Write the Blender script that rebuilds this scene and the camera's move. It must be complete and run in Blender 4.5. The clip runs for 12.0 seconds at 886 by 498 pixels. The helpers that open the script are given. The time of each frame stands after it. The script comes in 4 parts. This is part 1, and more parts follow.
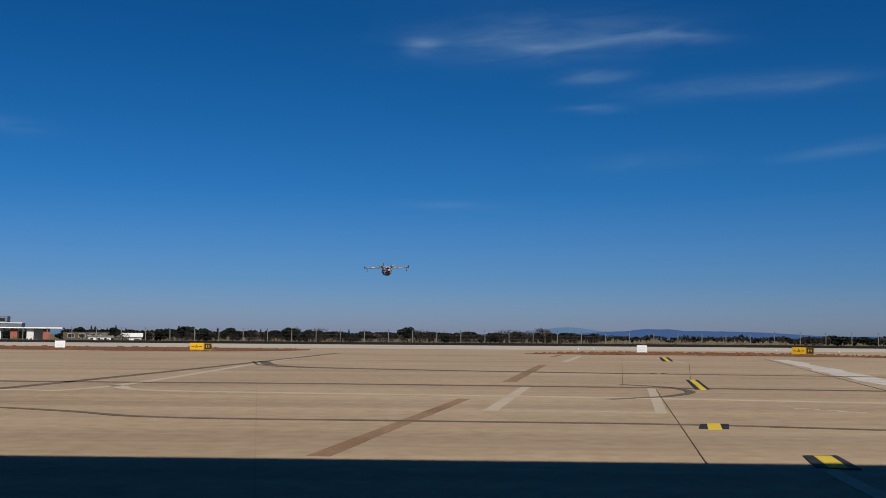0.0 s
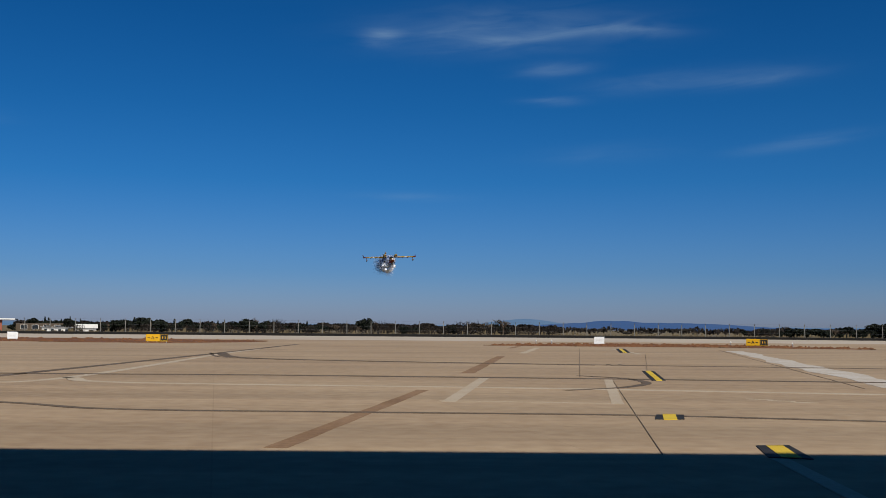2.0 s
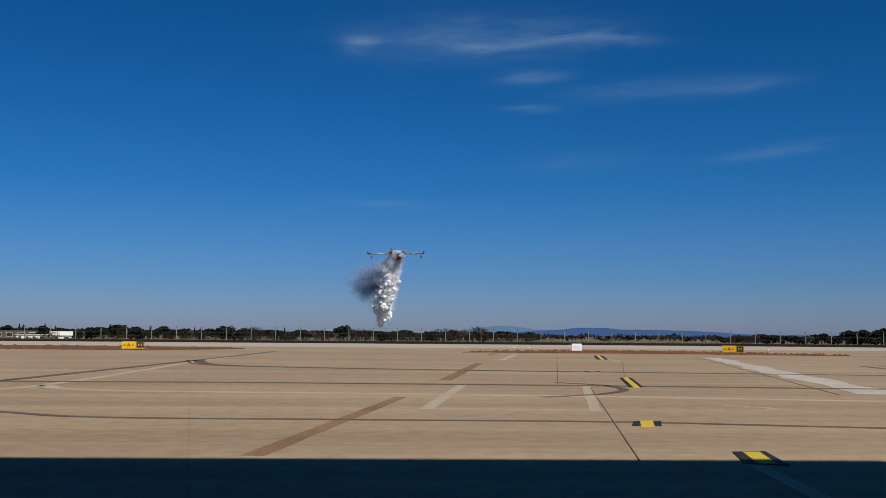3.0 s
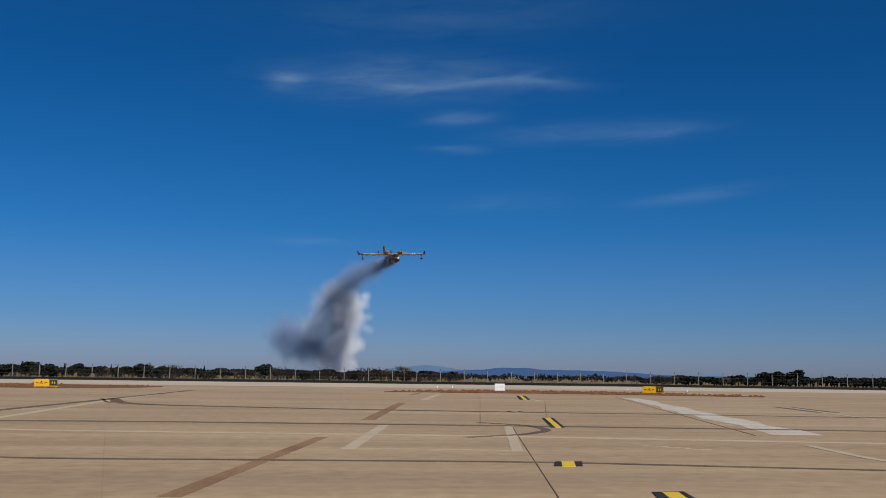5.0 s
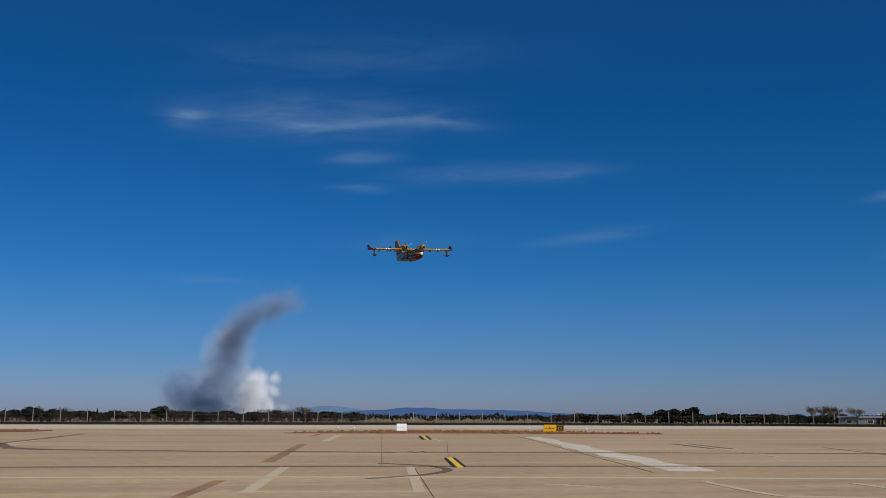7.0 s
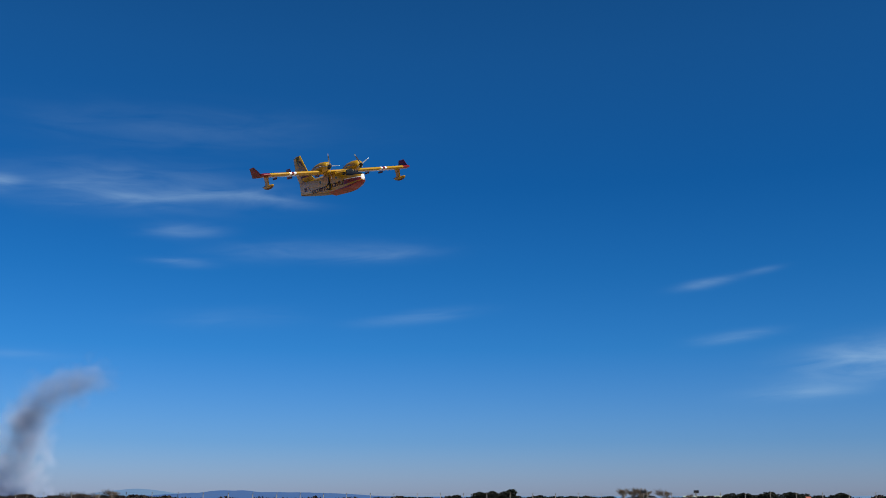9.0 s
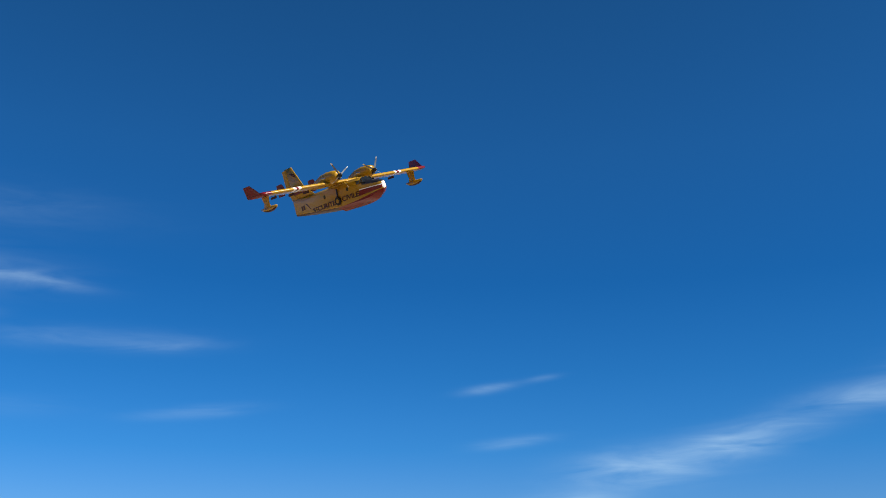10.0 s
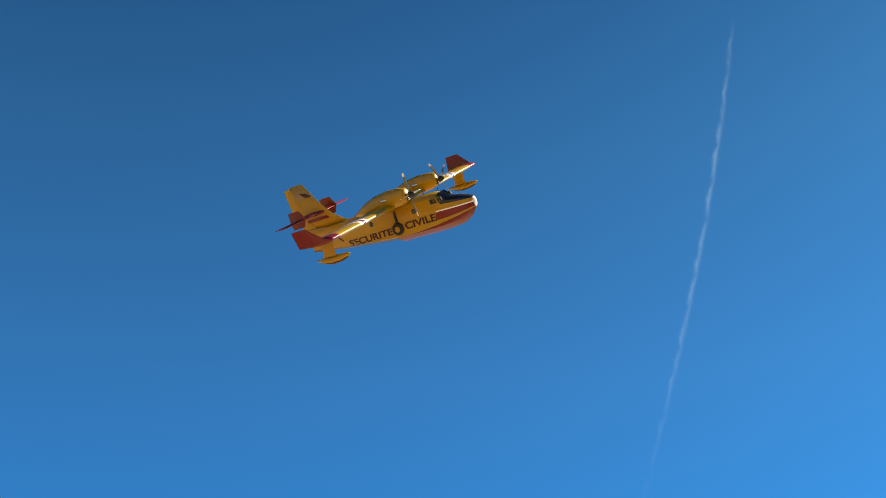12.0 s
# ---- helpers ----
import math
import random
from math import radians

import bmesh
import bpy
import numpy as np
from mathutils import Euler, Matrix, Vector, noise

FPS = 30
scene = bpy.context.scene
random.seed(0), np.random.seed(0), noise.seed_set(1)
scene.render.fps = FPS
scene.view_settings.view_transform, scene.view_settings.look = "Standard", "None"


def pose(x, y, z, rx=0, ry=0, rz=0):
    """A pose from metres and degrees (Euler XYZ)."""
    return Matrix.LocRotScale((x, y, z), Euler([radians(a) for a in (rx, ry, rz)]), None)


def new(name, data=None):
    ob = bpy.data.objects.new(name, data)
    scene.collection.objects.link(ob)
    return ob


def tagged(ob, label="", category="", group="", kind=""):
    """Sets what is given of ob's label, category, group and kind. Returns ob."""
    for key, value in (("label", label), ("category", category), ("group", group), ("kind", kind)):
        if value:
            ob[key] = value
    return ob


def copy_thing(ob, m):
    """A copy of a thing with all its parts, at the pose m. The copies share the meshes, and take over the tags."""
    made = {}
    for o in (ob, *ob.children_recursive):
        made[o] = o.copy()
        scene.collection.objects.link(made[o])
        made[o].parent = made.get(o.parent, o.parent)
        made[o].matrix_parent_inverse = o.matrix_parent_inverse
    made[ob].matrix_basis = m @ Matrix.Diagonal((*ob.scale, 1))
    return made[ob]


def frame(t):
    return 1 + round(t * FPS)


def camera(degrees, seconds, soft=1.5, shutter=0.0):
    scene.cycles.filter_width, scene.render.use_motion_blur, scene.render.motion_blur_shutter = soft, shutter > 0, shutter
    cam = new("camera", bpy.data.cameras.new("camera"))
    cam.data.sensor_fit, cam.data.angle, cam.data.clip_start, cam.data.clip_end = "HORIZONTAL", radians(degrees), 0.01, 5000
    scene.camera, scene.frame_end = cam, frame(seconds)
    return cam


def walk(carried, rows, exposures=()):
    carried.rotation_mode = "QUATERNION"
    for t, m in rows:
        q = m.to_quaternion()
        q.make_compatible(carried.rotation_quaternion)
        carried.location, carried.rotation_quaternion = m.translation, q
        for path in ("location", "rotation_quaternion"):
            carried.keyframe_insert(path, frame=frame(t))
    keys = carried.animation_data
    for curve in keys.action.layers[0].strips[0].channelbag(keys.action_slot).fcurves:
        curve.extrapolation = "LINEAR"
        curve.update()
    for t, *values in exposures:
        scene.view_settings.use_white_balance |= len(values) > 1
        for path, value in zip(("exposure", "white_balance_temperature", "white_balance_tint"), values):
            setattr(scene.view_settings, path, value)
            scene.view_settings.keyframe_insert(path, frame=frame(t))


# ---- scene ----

# ---- camera ----
cam = camera(46.08, 12.0, .9)
EYE = (0.0, 0.0, 1.65)


def aim(yaw, pitch, roll=0.0):
    return pose(*EYE, 90 + pitch, 0, yaw) @ pose(0, 0, 0, 0, 0, roll)


PATH = [
    (0.0, 0.0, 4.81, .44), (0.5, -.4, 3.99, .34), (1.0, -.9, 4.04, .16), (1.5, -1.79, 4.6, .3), (2.0, -2.27, 4.36, .49),
    (2.5, -3.02, 4.91, .22), (2.7, -3.17, 4.67, .33), (4.3, -5.82, 6.38, .8), (4.5, -6.21, 6.7, .98), (5.0, -7.62, 6.94, .77),
    (5.5, -9.45, 7.0, .87), (6.0, -10.33, 7.49, .72), (6.5, -11.05, 8.05, .37), (6.7, -11.89, 9.13, .3), (8.3, -20.75, 8.31, -1.04),
    (8.5, -22.94, 9.13, -.79), (8.8, -23.4, 12.2, -.4), (9.0, -22.78, 13.54, 0), (9.25, -25.53, 14.78, 0), (9.5, -28.56, 16.24, 0),
    (10.0, -34.69, 18.95, 0), (10.5, -41.42, 23.27, 0), (10.8, -51.96, 24.36, 0), (11.0, -55.39, 25.66, 0), (11.5, -64.27, 28.61, 0),
    (12.0, -77.1, 31.41, 0)]
walk(cam, [(t, aim(*a)) for t, *a in PATH],
     exposures=[(0, -.02, 6500, 10), (8.4, .0, 6500, 10), (9.0, .5, 6500, 10), (9.6, .62, 6600, 10), (10.5, 1.25, 7200, 10), (11.2, 1.47, 7800, 9), (12.0, 1.56, 8600, 6)])

# ---- sky and sun ----
SUN_EL, SUN_AZ = radians(44), radians(155)
TO_SUN = Vector((math.sin(SUN_AZ) * math.cos(SUN_EL), math.cos(SUN_AZ) * math.cos(SUN_EL), math.sin(SUN_EL)))
sun = new("sun", bpy.data.lights.new("sun", "SUN"))
sun.data.energy, sun.data.angle, sun.data.color = 5.0, radians(.53), (1, .95, .87)
sun.matrix_world = Matrix.Translation((0, 0, 60)) @ TO_SUN.to_track_quat("Z", "Y").to_matrix().to_4x4()

# cirrus: azimuth, elevation, half length, half height (degrees), tilt, strength
CIRRUS = [
    (5.6, 16.2, 7.0, 1.25, 1, .30), (-1.3, 15.75, 1.3, .5, 4, .50), (7.0, 15.85, 5.0, .33, 6, .26), (8.3, 14.1, 2.1, .42, 2, .32),
    (8.2, 12.4, 1.6, .25, 0, .40), (15.6, 13.3, 5.5, .6, 2, .20), (21.4, 9.8, 3.0, .35, 6, .28), (0.5, 7.2, 3.0, .25, 0, .14),
    (-23, 10.6, 2.2, .4, -3, .22), (13.0, 16.0, 2.5, .4, -4, .3), (11, 9.5, 4, .6, 3, .08),
    (19.5, 13.2, 3.0, .4, 4, .14), (37.3, 11.3, 1.6, .26, 8, .34), (40.2, 11.8, 1.0, .18, 8, .22), (38.4, 8.4, 2.2, .3, 6, .28),
    (45.5, 7.0, 4.5, 1.1, 6, .55), (50.5, 8.2, 4.5, .9, 12, .60), (57.5, 10.2, 3.4, .8, 4, .45), (62.5, 11.7, 3.6, 1.0, 6, .55),
    (72.0, 13.2, 4.5, 1.1, 6, .7), (42, 5.4, 3, .4, 2, .35), (8, 19.5, 9, 1.2, 2, .10)]


def sky():
    world = bpy.data.worlds.new("sky")
    scene.world, world.use_nodes = world, True
    t = world.node_tree
    t.nodes.clear()

    def node(kind, **kw):
        n = t.nodes.new(kind)
        for k, v in kw.items():
            if k == "operation":
                n.operation = v
        return n

    def math_(op, a, b=None, clamp=False):
        n = node("ShaderNodeMath", operation=op)
        n.use_clamp = clamp
        for i, v in enumerate((a, b)):
            if v is None:
                continue
            if isinstance(v, (int, float)):
                n.inputs[i].default_value = v
            else:
                t.links.new(v, n.inputs[i])
        return n.outputs[0]

    tex = t.nodes.new("ShaderNodeTexSky")
    tex.sky_type, tex.sun_disc = "NISHITA", False
    tex.sun_elevation, tex.sun_rotation = SUN_EL, SUN_AZ
    tex.altitude, tex.air_density, tex.dust_density, tex.ozone_density = 60, 1.0, .6, 5.0
    co = t.nodes.new("ShaderNodeTexCoord")
    sep = t.nodes.new("ShaderNodeSeparateXYZ")
    t.links.new(co.outputs["Generated"], sep.inputs[0])
    deg = 180 / math.pi
    az = math_("MULTIPLY", math_("ARCTAN2", sep.outputs[0], sep.outputs[1]), deg)
    el = math_("MULTIPLY", math_("ARCSINE", sep.outputs[2]), deg)
    comb = t.nodes.new("ShaderNodeCombineXYZ")
    t.links.new(math_("MULTIPLY", az, .22), comb.inputs[0])
    t.links.new(math_("SUBTRACT", math_("MULTIPLY", el, 1.25), math_("MULTIPLY", az, .045)), comb.inputs[1])
    noi = t.nodes.new("ShaderNodeTexNoise")
    noi.inputs["Scale"].default_value, noi.inputs["Detail"].default_value = 1.0, 5
    noi.inputs["Roughness"].default_value, noi.inputs["Distortion"].default_value = .52, .5
    t.links.new(comb.outputs[0], noi.inputs["Vector"])
    streak = math_("MULTIPLY", math_("SUBTRACT", noi.outputs["Fac"], .22), 1.9, True)
    total = None
    for a, e, sx, sy, tilt, k in CIRRUS:
        c, s = math.cos(radians(tilt)), math.sin(radians(tilt))
        da, de = math_("SUBTRACT", az, a), math_("SUBTRACT", el, e)
        u = math_("DIVIDE", math_("ADD", math_("MULTIPLY", da, c), math_("MULTIPLY", de, s)), sx)
        v = math_("DIVIDE", math_("SUBTRACT", math_("MULTIPLY", de, c), math_("MULTIPLY", da, s)), sy)
        r2 = math_("ADD", math_("MULTIPLY", u, u), math_("MULTIPLY", v, v))
        g = math_("MULTIPLY", math_("EXPONENT", math_("MULTIPLY", r2, -1.4)), k)
        total = g if total is None else math_("ADD", total, g)
    cloud = math_("MULTIPLY", total, streak, True)
    # contrail: a thin uneven line that rises to the right
    line = math_("ADD", math_("MULTIPLY", math_("SUBTRACT", el, 18), .39), 88.4)
    fine = t.nodes.new("ShaderNodeTexNoise")
    fine.inputs["Scale"].default_value, fine.inputs["Detail"].default_value = .9, 5
    cf = t.nodes.new("ShaderNodeCombineXYZ")
    t.links.new(az, cf.inputs[0]), t.links.new(el, cf.inputs[1])
    t.links.new(cf.outputs[0], fine.inputs["Vector"])
    wob = math_("MULTIPLY", math_("SUBTRACT", fine.outputs["Fac"], .5), .5)
    off = math_("DIVIDE", math_("ADD", math_("SUBTRACT", az, line), wob), .13)
    trail = math_("EXPONENT", math_("MULTIPLY", math_("MULTIPLY", off, off), -1))
    hi = math_("DIVIDE", math_("SUBTRACT", el, 33), 9.5)
    trail = math_("MULTIPLY", trail, math_("EXPONENT", math_("MULTIPLY", math_("MULTIPLY", hi, hi), -1)))
    trail = math_("MULTIPLY", trail, math_("SUBTRACT", 42.0, el, True))
    trail = math_("MULTIPLY", trail, math_("MULTIPLY", math_("SUBTRACT", fine.outputs["Fac"], .22), .35))
    cloud = math_("ADD", cloud, trail, True)
    tint = t.nodes.new("ShaderNodeMix")
    tint.data_type, tint.blend_type = "RGBA", "MULTIPLY"
    tint.inputs["Factor"].default_value = 1
    t.links.new(tex.outputs[0], tint.inputs[6])
    ramp = t.nodes.new("ShaderNodeValToRGB")
    t.links.new(math_("DIVIDE", el, 60, True), ramp.inputs[0])
    ramp.color_ramp.elements[0].color, ramp.color_ramp.elements[1].color = (*SKY_TINT[0][1], 1), (*SKY_TINT[-1][1], 1)
    ramp.color_ramp.elements[1].position = SKY_TINT[-1][0] / 60
    for e, c in SKY_TINT[1:-1]:
        ramp.color_ramp.elements.new(e / 60).color = (*c, 1)
    t.links.new(ramp.outputs[0], tint.inputs[7])
    mix = t.nodes.new("ShaderNodeMix")
    mix.data_type = "RGBA"
    t.links.new(cloud, mix.inputs["Factor"])
    t.links.new(tint.outputs[2], mix.inputs[6])
    mix.inputs[7].default_value = (3.0, 4.5, 6.1, 1)
    bg = t.nodes.new("ShaderNodeBackground")
    bg.inputs["Strength"].default_value = SKY_STRENGTH
    t.links.new(mix.outputs[2], bg.inputs["Color"])
    out = t.nodes.new("ShaderNodeOutputWorld")
    t.links.new(bg.outputs[0], out.inputs[0])


# the colour of the clear winter air by elevation, over the plain sky
SKY_TINT = [(0, (.49, .56, .89)), (3, (.26, .46, .81)), (8, (.095, .40, .73)), (12, (.058, .365, .67)), (17, (.036, .33, .62)), (24, (.06, .355, .61)), (36, (.066, .325, .515)), (46, (.048, .255, .42)), (60, (.04, .15, .26))]
SKY_STRENGTH = .09
sky()


# ---- materials ----
def surface(name, dark, light, scale=1.0, rough=.7, bump=.15, metal=0.0, fine=14.0, space="Object", coat=0.0):
    """Two scales of mottling between two colours, with fine relief. scale: patches per metre."""
    m = bpy.data.materials.new(name)
    m.use_nodes = True
    t, p = m.node_tree, m.node_tree.nodes["Principled BSDF"]
    co = t.nodes.new("ShaderNodeTexCoord")
    big, small, add = t.nodes.new("ShaderNodeTexNoise"), t.nodes.new("ShaderNodeTexNoise"), t.nodes.new("ShaderNodeMath")
    big.inputs["Scale"].default_value, small.inputs["Scale"].default_value = scale, scale * fine
    big.inputs["Detail"].default_value, small.inputs["Detail"].default_value = 4, 5
    for n in (big, small):
        t.links.new(co.outputs[space], n.inputs["Vector"])
    add.operation = "ADD"
    t.links.new(big.outputs["Fac"], add.inputs[0]), t.links.new(small.outputs["Fac"], add.inputs[1])
    ramp = t.nodes.new("ShaderNodeMapRange")
    ramp.inputs[1].default_value, ramp.inputs[2].default_value = .7, 1.3
    t.links.new(add.outputs[0], ramp.inputs[0])
    mix = t.nodes.new("ShaderNodeMix")
    mix.data_type = "RGBA"
    mix.inputs[6].default_value, mix.inputs[7].default_value = (*dark, 1), (*light, 1)
    t.links.new(ramp.outputs[0], mix.inputs["Factor"])
    t.links.new(mix.outputs[2], p.inputs["Base Color"])
    p.inputs["Coat Roughness"].default_value = .18
    p.inputs["Roughness"].default_value, p.inputs["Metallic"].default_value = rough, metal
    p.inputs["Coat Weight"].default_value = coat
    p.inputs["Specular IOR Level"].default_value = .5 if metal or rough < .2 else .25
    if bump:
        b = t.nodes.new("ShaderNodeBump")
        b.inputs["Strength"].default_value = bump
        b.inputs["Distance"].default_value = .02
        t.links.new(small.outputs["Fac"], b.inputs["Height"])
        t.links.new(b.outputs[0], p.inputs["Normal"])
    m["base"] = mix.name
    return m


def paint_bands(m, axis, bands):
    """Lays painted bands over a surface(): each (low, high, colour) along one axis of the thing's own space, mirrored."""
    t, p = m.node_tree, m.node_tree.nodes["Principled BSDF"]
    co, sep, ab = t.nodes.new("ShaderNodeTexCoord"), t.nodes.new("ShaderNodeSeparateXYZ"), t.nodes.new("ShaderNodeMath")
    t.links.new(co.outputs["Object"], sep.inputs[0])
    ab.operation = "ABSOLUTE"
    t.links.new(sep.outputs[axis], ab.inputs[0])
    last = p.inputs["Base Color"].links[0].from_socket
    for low, high, colour in bands:
        g, l, a, mix = t.nodes.new("ShaderNodeMath"), t.nodes.new("ShaderNodeMath"), t.nodes.new("ShaderNodeMath"), t.nodes.new("ShaderNodeMix")
        g.operation, l.operation, a.operation, mix.data_type = "GREATER_THAN", "LESS_THAN", "MULTIPLY", "RGBA"
        g.inputs[1].default_value, l.inputs[1].default_value = low, high
        t.links.new(ab.outputs[0], g.inputs[0]), t.links.new(ab.outputs[0], l.inputs[0])
        t.links.new(g.outputs[0], a.inputs[0]), t.links.new(l.outputs[0], a.inputs[1])
        t.links.new(a.outputs[0], mix.inputs["Factor"])
        t.links.new(last, mix.inputs[6])
        mix.inputs[7].default_value = (*colour, 1)
        last = mix.outputs[2]
    t.links.new(last, p.inputs["Base Color"])
    return m


RED, WHITE = (.145, .006, .009), (.72, .72, .70)
M_YELLOW = surface("yellow_paint", (.30, .16, .006), (.36, .20, .008), .4, .3, 0, coat=.3)
M_RED = surface("red_paint", (.11, .005, .010), (.155, .007, .013), .4, .3, 0, coat=.25)
M_WHITE = surface("white_paint", (.72, .72, .70), (.82, .82, .80), .5, .4, 0)
M_BLACK = surface("black_paint", (.012, .012, .013), (.022, .022, .024), .6, .35, 0)
M_RUBBER = surface("rubber", (.015, .015, .015), (.03, .03, .03), 2, .8, .1)
M_METAL = surface("bare_metal", (.45, .45, .45), (.6, .6, .6), 1, .35, 0, 1.0)
M_BLADE = surface("grey_blade", (.14, .15, .16), (.20, .21, .22), 1, .3, 0)
M_GLASS = surface("cockpit_glass", (.01, .013, .016), (.02, .024, .028), 1, .06, 0)
M_LETTER = surface("letter_paint", (.035, .008, .007), (.06, .012, .010), 2, .4, 0)
M_WING = paint_bands(surface("wing_paint", (.30, .16, .006), (.36, .20, .008), .4, .3, 0, coat=.3), 1,
                     [(8.1, 8.5, WHITE), (8.5, 8.9, RED), (8.9, 9.3, WHITE), (12.7, 20, RED)])
M_APRON = surface("apron_concrete", (0.278, 0.1915, 0.1163), (0.3863, 0.2903, 0.1876), .06, .85, .2, fine=40)


def pavement_wear(m, slab):
    """Broad worn lanes across the apron, slab by slab tone and fine sealed joints."""
    t, p = m.node_tree, m.node_tree.nodes["Principled BSDF"]
    co, mp = t.nodes.new("ShaderNodeTexCoord"), t.nodes.new("ShaderNodeMapping")
    mp.inputs["Scale"].default_value = (.006, .33, 1)
    t.links.new(co.outputs["Object"], mp.inputs["Vector"])
    lane = t.nodes.new("ShaderNodeTexNoise")
    lane.inputs["Scale"].default_value, lane.inputs["Detail"].default_value, lane.inputs["Roughness"].default_value = 1, 5, .7
    t.links.new(mp.outputs[0], lane.inputs["Vector"])
    br = t.nodes.new("ShaderNodeTexBrick")
    br.offset = 0
    br.inputs["Scale"].default_value, br.inputs["Mortar Size"].default_value = 1, .012
    br.inputs["Brick Width"].default_value, br.inputs["Row Height"].default_value = slab, slab
    br.inputs["Color1"].default_value, br.inputs["Color2"].default_value, br.inputs["Mortar"].default_value = (.93, .93, .93, 1), (1, 1, 1, 1), (.88, .87, .86, 1)
    turn = t.nodes.new("ShaderNodeMapping")
    turn.inputs["Rotation"].default_value = (0, 0, radians(-10))
    t.links.new(co.outputs["Object"], turn.inputs["Vector"])
    t.links.new(turn.outputs[0], br.inputs["Vector"])
    rng = t.nodes.new("ShaderNodeMapRange")
    rng.inputs[1].default_value, rng.inputs[2].default_value, rng.inputs[3].default_value, rng.inputs[4].default_value = .3, .7, .74, 1.12
    t.links.new(lane.outputs["Fac"], rng.inputs[0])
    last = p.inputs["Base Color"].links[0].from_socket
    for src in (rng.outputs[0], br.outputs["Color"]):
        mix = t.nodes.new("ShaderNodeMix")
        mix.data_type, mix.blend_type = "RGBA", "MULTIPLY"
        mix.inputs["Factor"].default_value = 1
        t.links.new(last, mix.inputs[6]), t.links.new(src, mix.inputs[7])
        last = mix.outputs[2]
    t.links.new(last, p.inputs["Base Color"])


pavement_wear(M_APRON, 5.0)
M_GROUND = surface("dry_ground", (0.0988, 0.076, 0.0418), (0.1672, 0.1292, 0.0684), .08, .95, .3, fine=30)
M_GRASS = surface("brown_verge", (.085, .034, .016), (.18, .08, .034), .5, .95, .6, fine=20)
M_TAXI = surface("taxiway_concrete", (0.3496, 0.2926, 0.228), (0.4256, 0.3648, 0.2964), .05, .85, .1, fine=60)
M_TYRE = surface("tyre_rubber_mark", (0.0646, 0.0456, 0.03192), (0.152, 0.1125, 0.076), .5, .8, .05, fine=25)
M_BROWN = surface("worn_brown_band", (0.152, 0.0874, 0.04408), (0.2508, 0.1558, 0.0874), .35, .85, .1, fine=25)
M_LIGHT = surface("faded_white_line", (0.3344, 0.2622, 0.1824), (0.418, 0.3496, 0.2622), .6, .8, .05, fine=20)
M_PALE = surface("pale_blast_paint", (0.342, 0.2736, 0.1976), (0.4864, 0.4636, 0.4256), .7, .8, .05, fine=9)
M_MYELLOW = surface("yellow_marking", (0.4712, 0.3192, 0.0228), (0.5928, 0.4256, 0.0456), 1.5, .7, .05)
M_MBLACK = surface("black_marking", (.012, .011, .01), (.03, .028, .025), 1.5, .7, .05)
M_SEAM = surface("joint_sealant", (0.114, 0.0836, 0.057), (0.1824, 0.1368, 0.095), 1, .8, .05)
M_DARK = surface("dark_kerb", (0.0072, 0.0066, 0.006), (0.0156, 0.0144, 0.0132), .3, .9, .1)
M_POST = surface("concrete_post", (0.152, 0.1444, 0.1292), (0.228, 0.2204, 0.1976), 1, .85, .1)
M_WIRE = surface("galvanised_wire", (.10, .10, .10), (.16, .16, .16), 2, .5, 0, .6)
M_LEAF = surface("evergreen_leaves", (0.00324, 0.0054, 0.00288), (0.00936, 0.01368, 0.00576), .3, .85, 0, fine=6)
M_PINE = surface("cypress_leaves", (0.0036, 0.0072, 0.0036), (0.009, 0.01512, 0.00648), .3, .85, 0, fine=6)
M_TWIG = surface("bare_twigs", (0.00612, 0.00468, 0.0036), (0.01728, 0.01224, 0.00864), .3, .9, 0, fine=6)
M_REED = surface("dry_reeds", (0.07904, 0.0608, 0.03344), (0.1581, 0.1216, 0.06688), .4, .9, 0, fine=6)
M_BARK = surface("bark", (.06, .045, .03), (.12, .09, .065), 2, .9, .2)
M_WALLW = surface("pale_render", (.55, .53, .49), (.70, .68, .64), .3, .85, .1)
M_WALLR = surface("red_render", (.24, .07, .045), (.33, .11, .07), .3, .85, .1)
M_ROOF = surface("grey_roof", (.10, .11, .13), (.17, .18, .20), .2, .6, .1)
M_GREENW = surface("pale_green_wall", (.30, .38, .30), (.40, .48, .38), .3, .8, .1)
M_SHADEW = surface("window_glass", (.015, .02, .025), (.03, .035, .04), 1, .1, 0)
M_SIGNY = surface("sign_yellow", (0.5928, 0.3192, 0.0076), (0.6536, 0.3648, 0.0114), 1, .5, .02)
M_HANGAR = surface("hangar_steel", (.10, .10, .105), (.16, .16, .165), .3, .6, .1)
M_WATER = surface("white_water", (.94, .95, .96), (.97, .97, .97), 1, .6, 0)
# the cloud's shade is in the colour: mist droplets tinted blue, the next half so
M_SHADE_MIST = surface("shade_blue_mist", (.185, .275, .46), (.225, .33, .53), 1, .6, 0)
M_HALF_SHADE_MIST = surface("half_shade_mist", (.45, .51, .65), (.52, .58, .72), 1, .6, 0)
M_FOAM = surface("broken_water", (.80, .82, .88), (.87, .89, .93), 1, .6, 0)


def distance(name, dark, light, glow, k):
    """Far hills: ground colour plus a blue glow, painted in for light the air scatters."""
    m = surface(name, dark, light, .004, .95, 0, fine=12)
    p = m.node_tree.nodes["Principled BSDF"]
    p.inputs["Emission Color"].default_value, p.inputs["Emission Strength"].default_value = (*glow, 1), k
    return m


# air haze sits in these colours: bluish base and a faint blue emission
M_HILL = distance("far_hill_with_haze", (.008, .013, .02), (.014, .02, .026), (.06, .18, .50), .40)
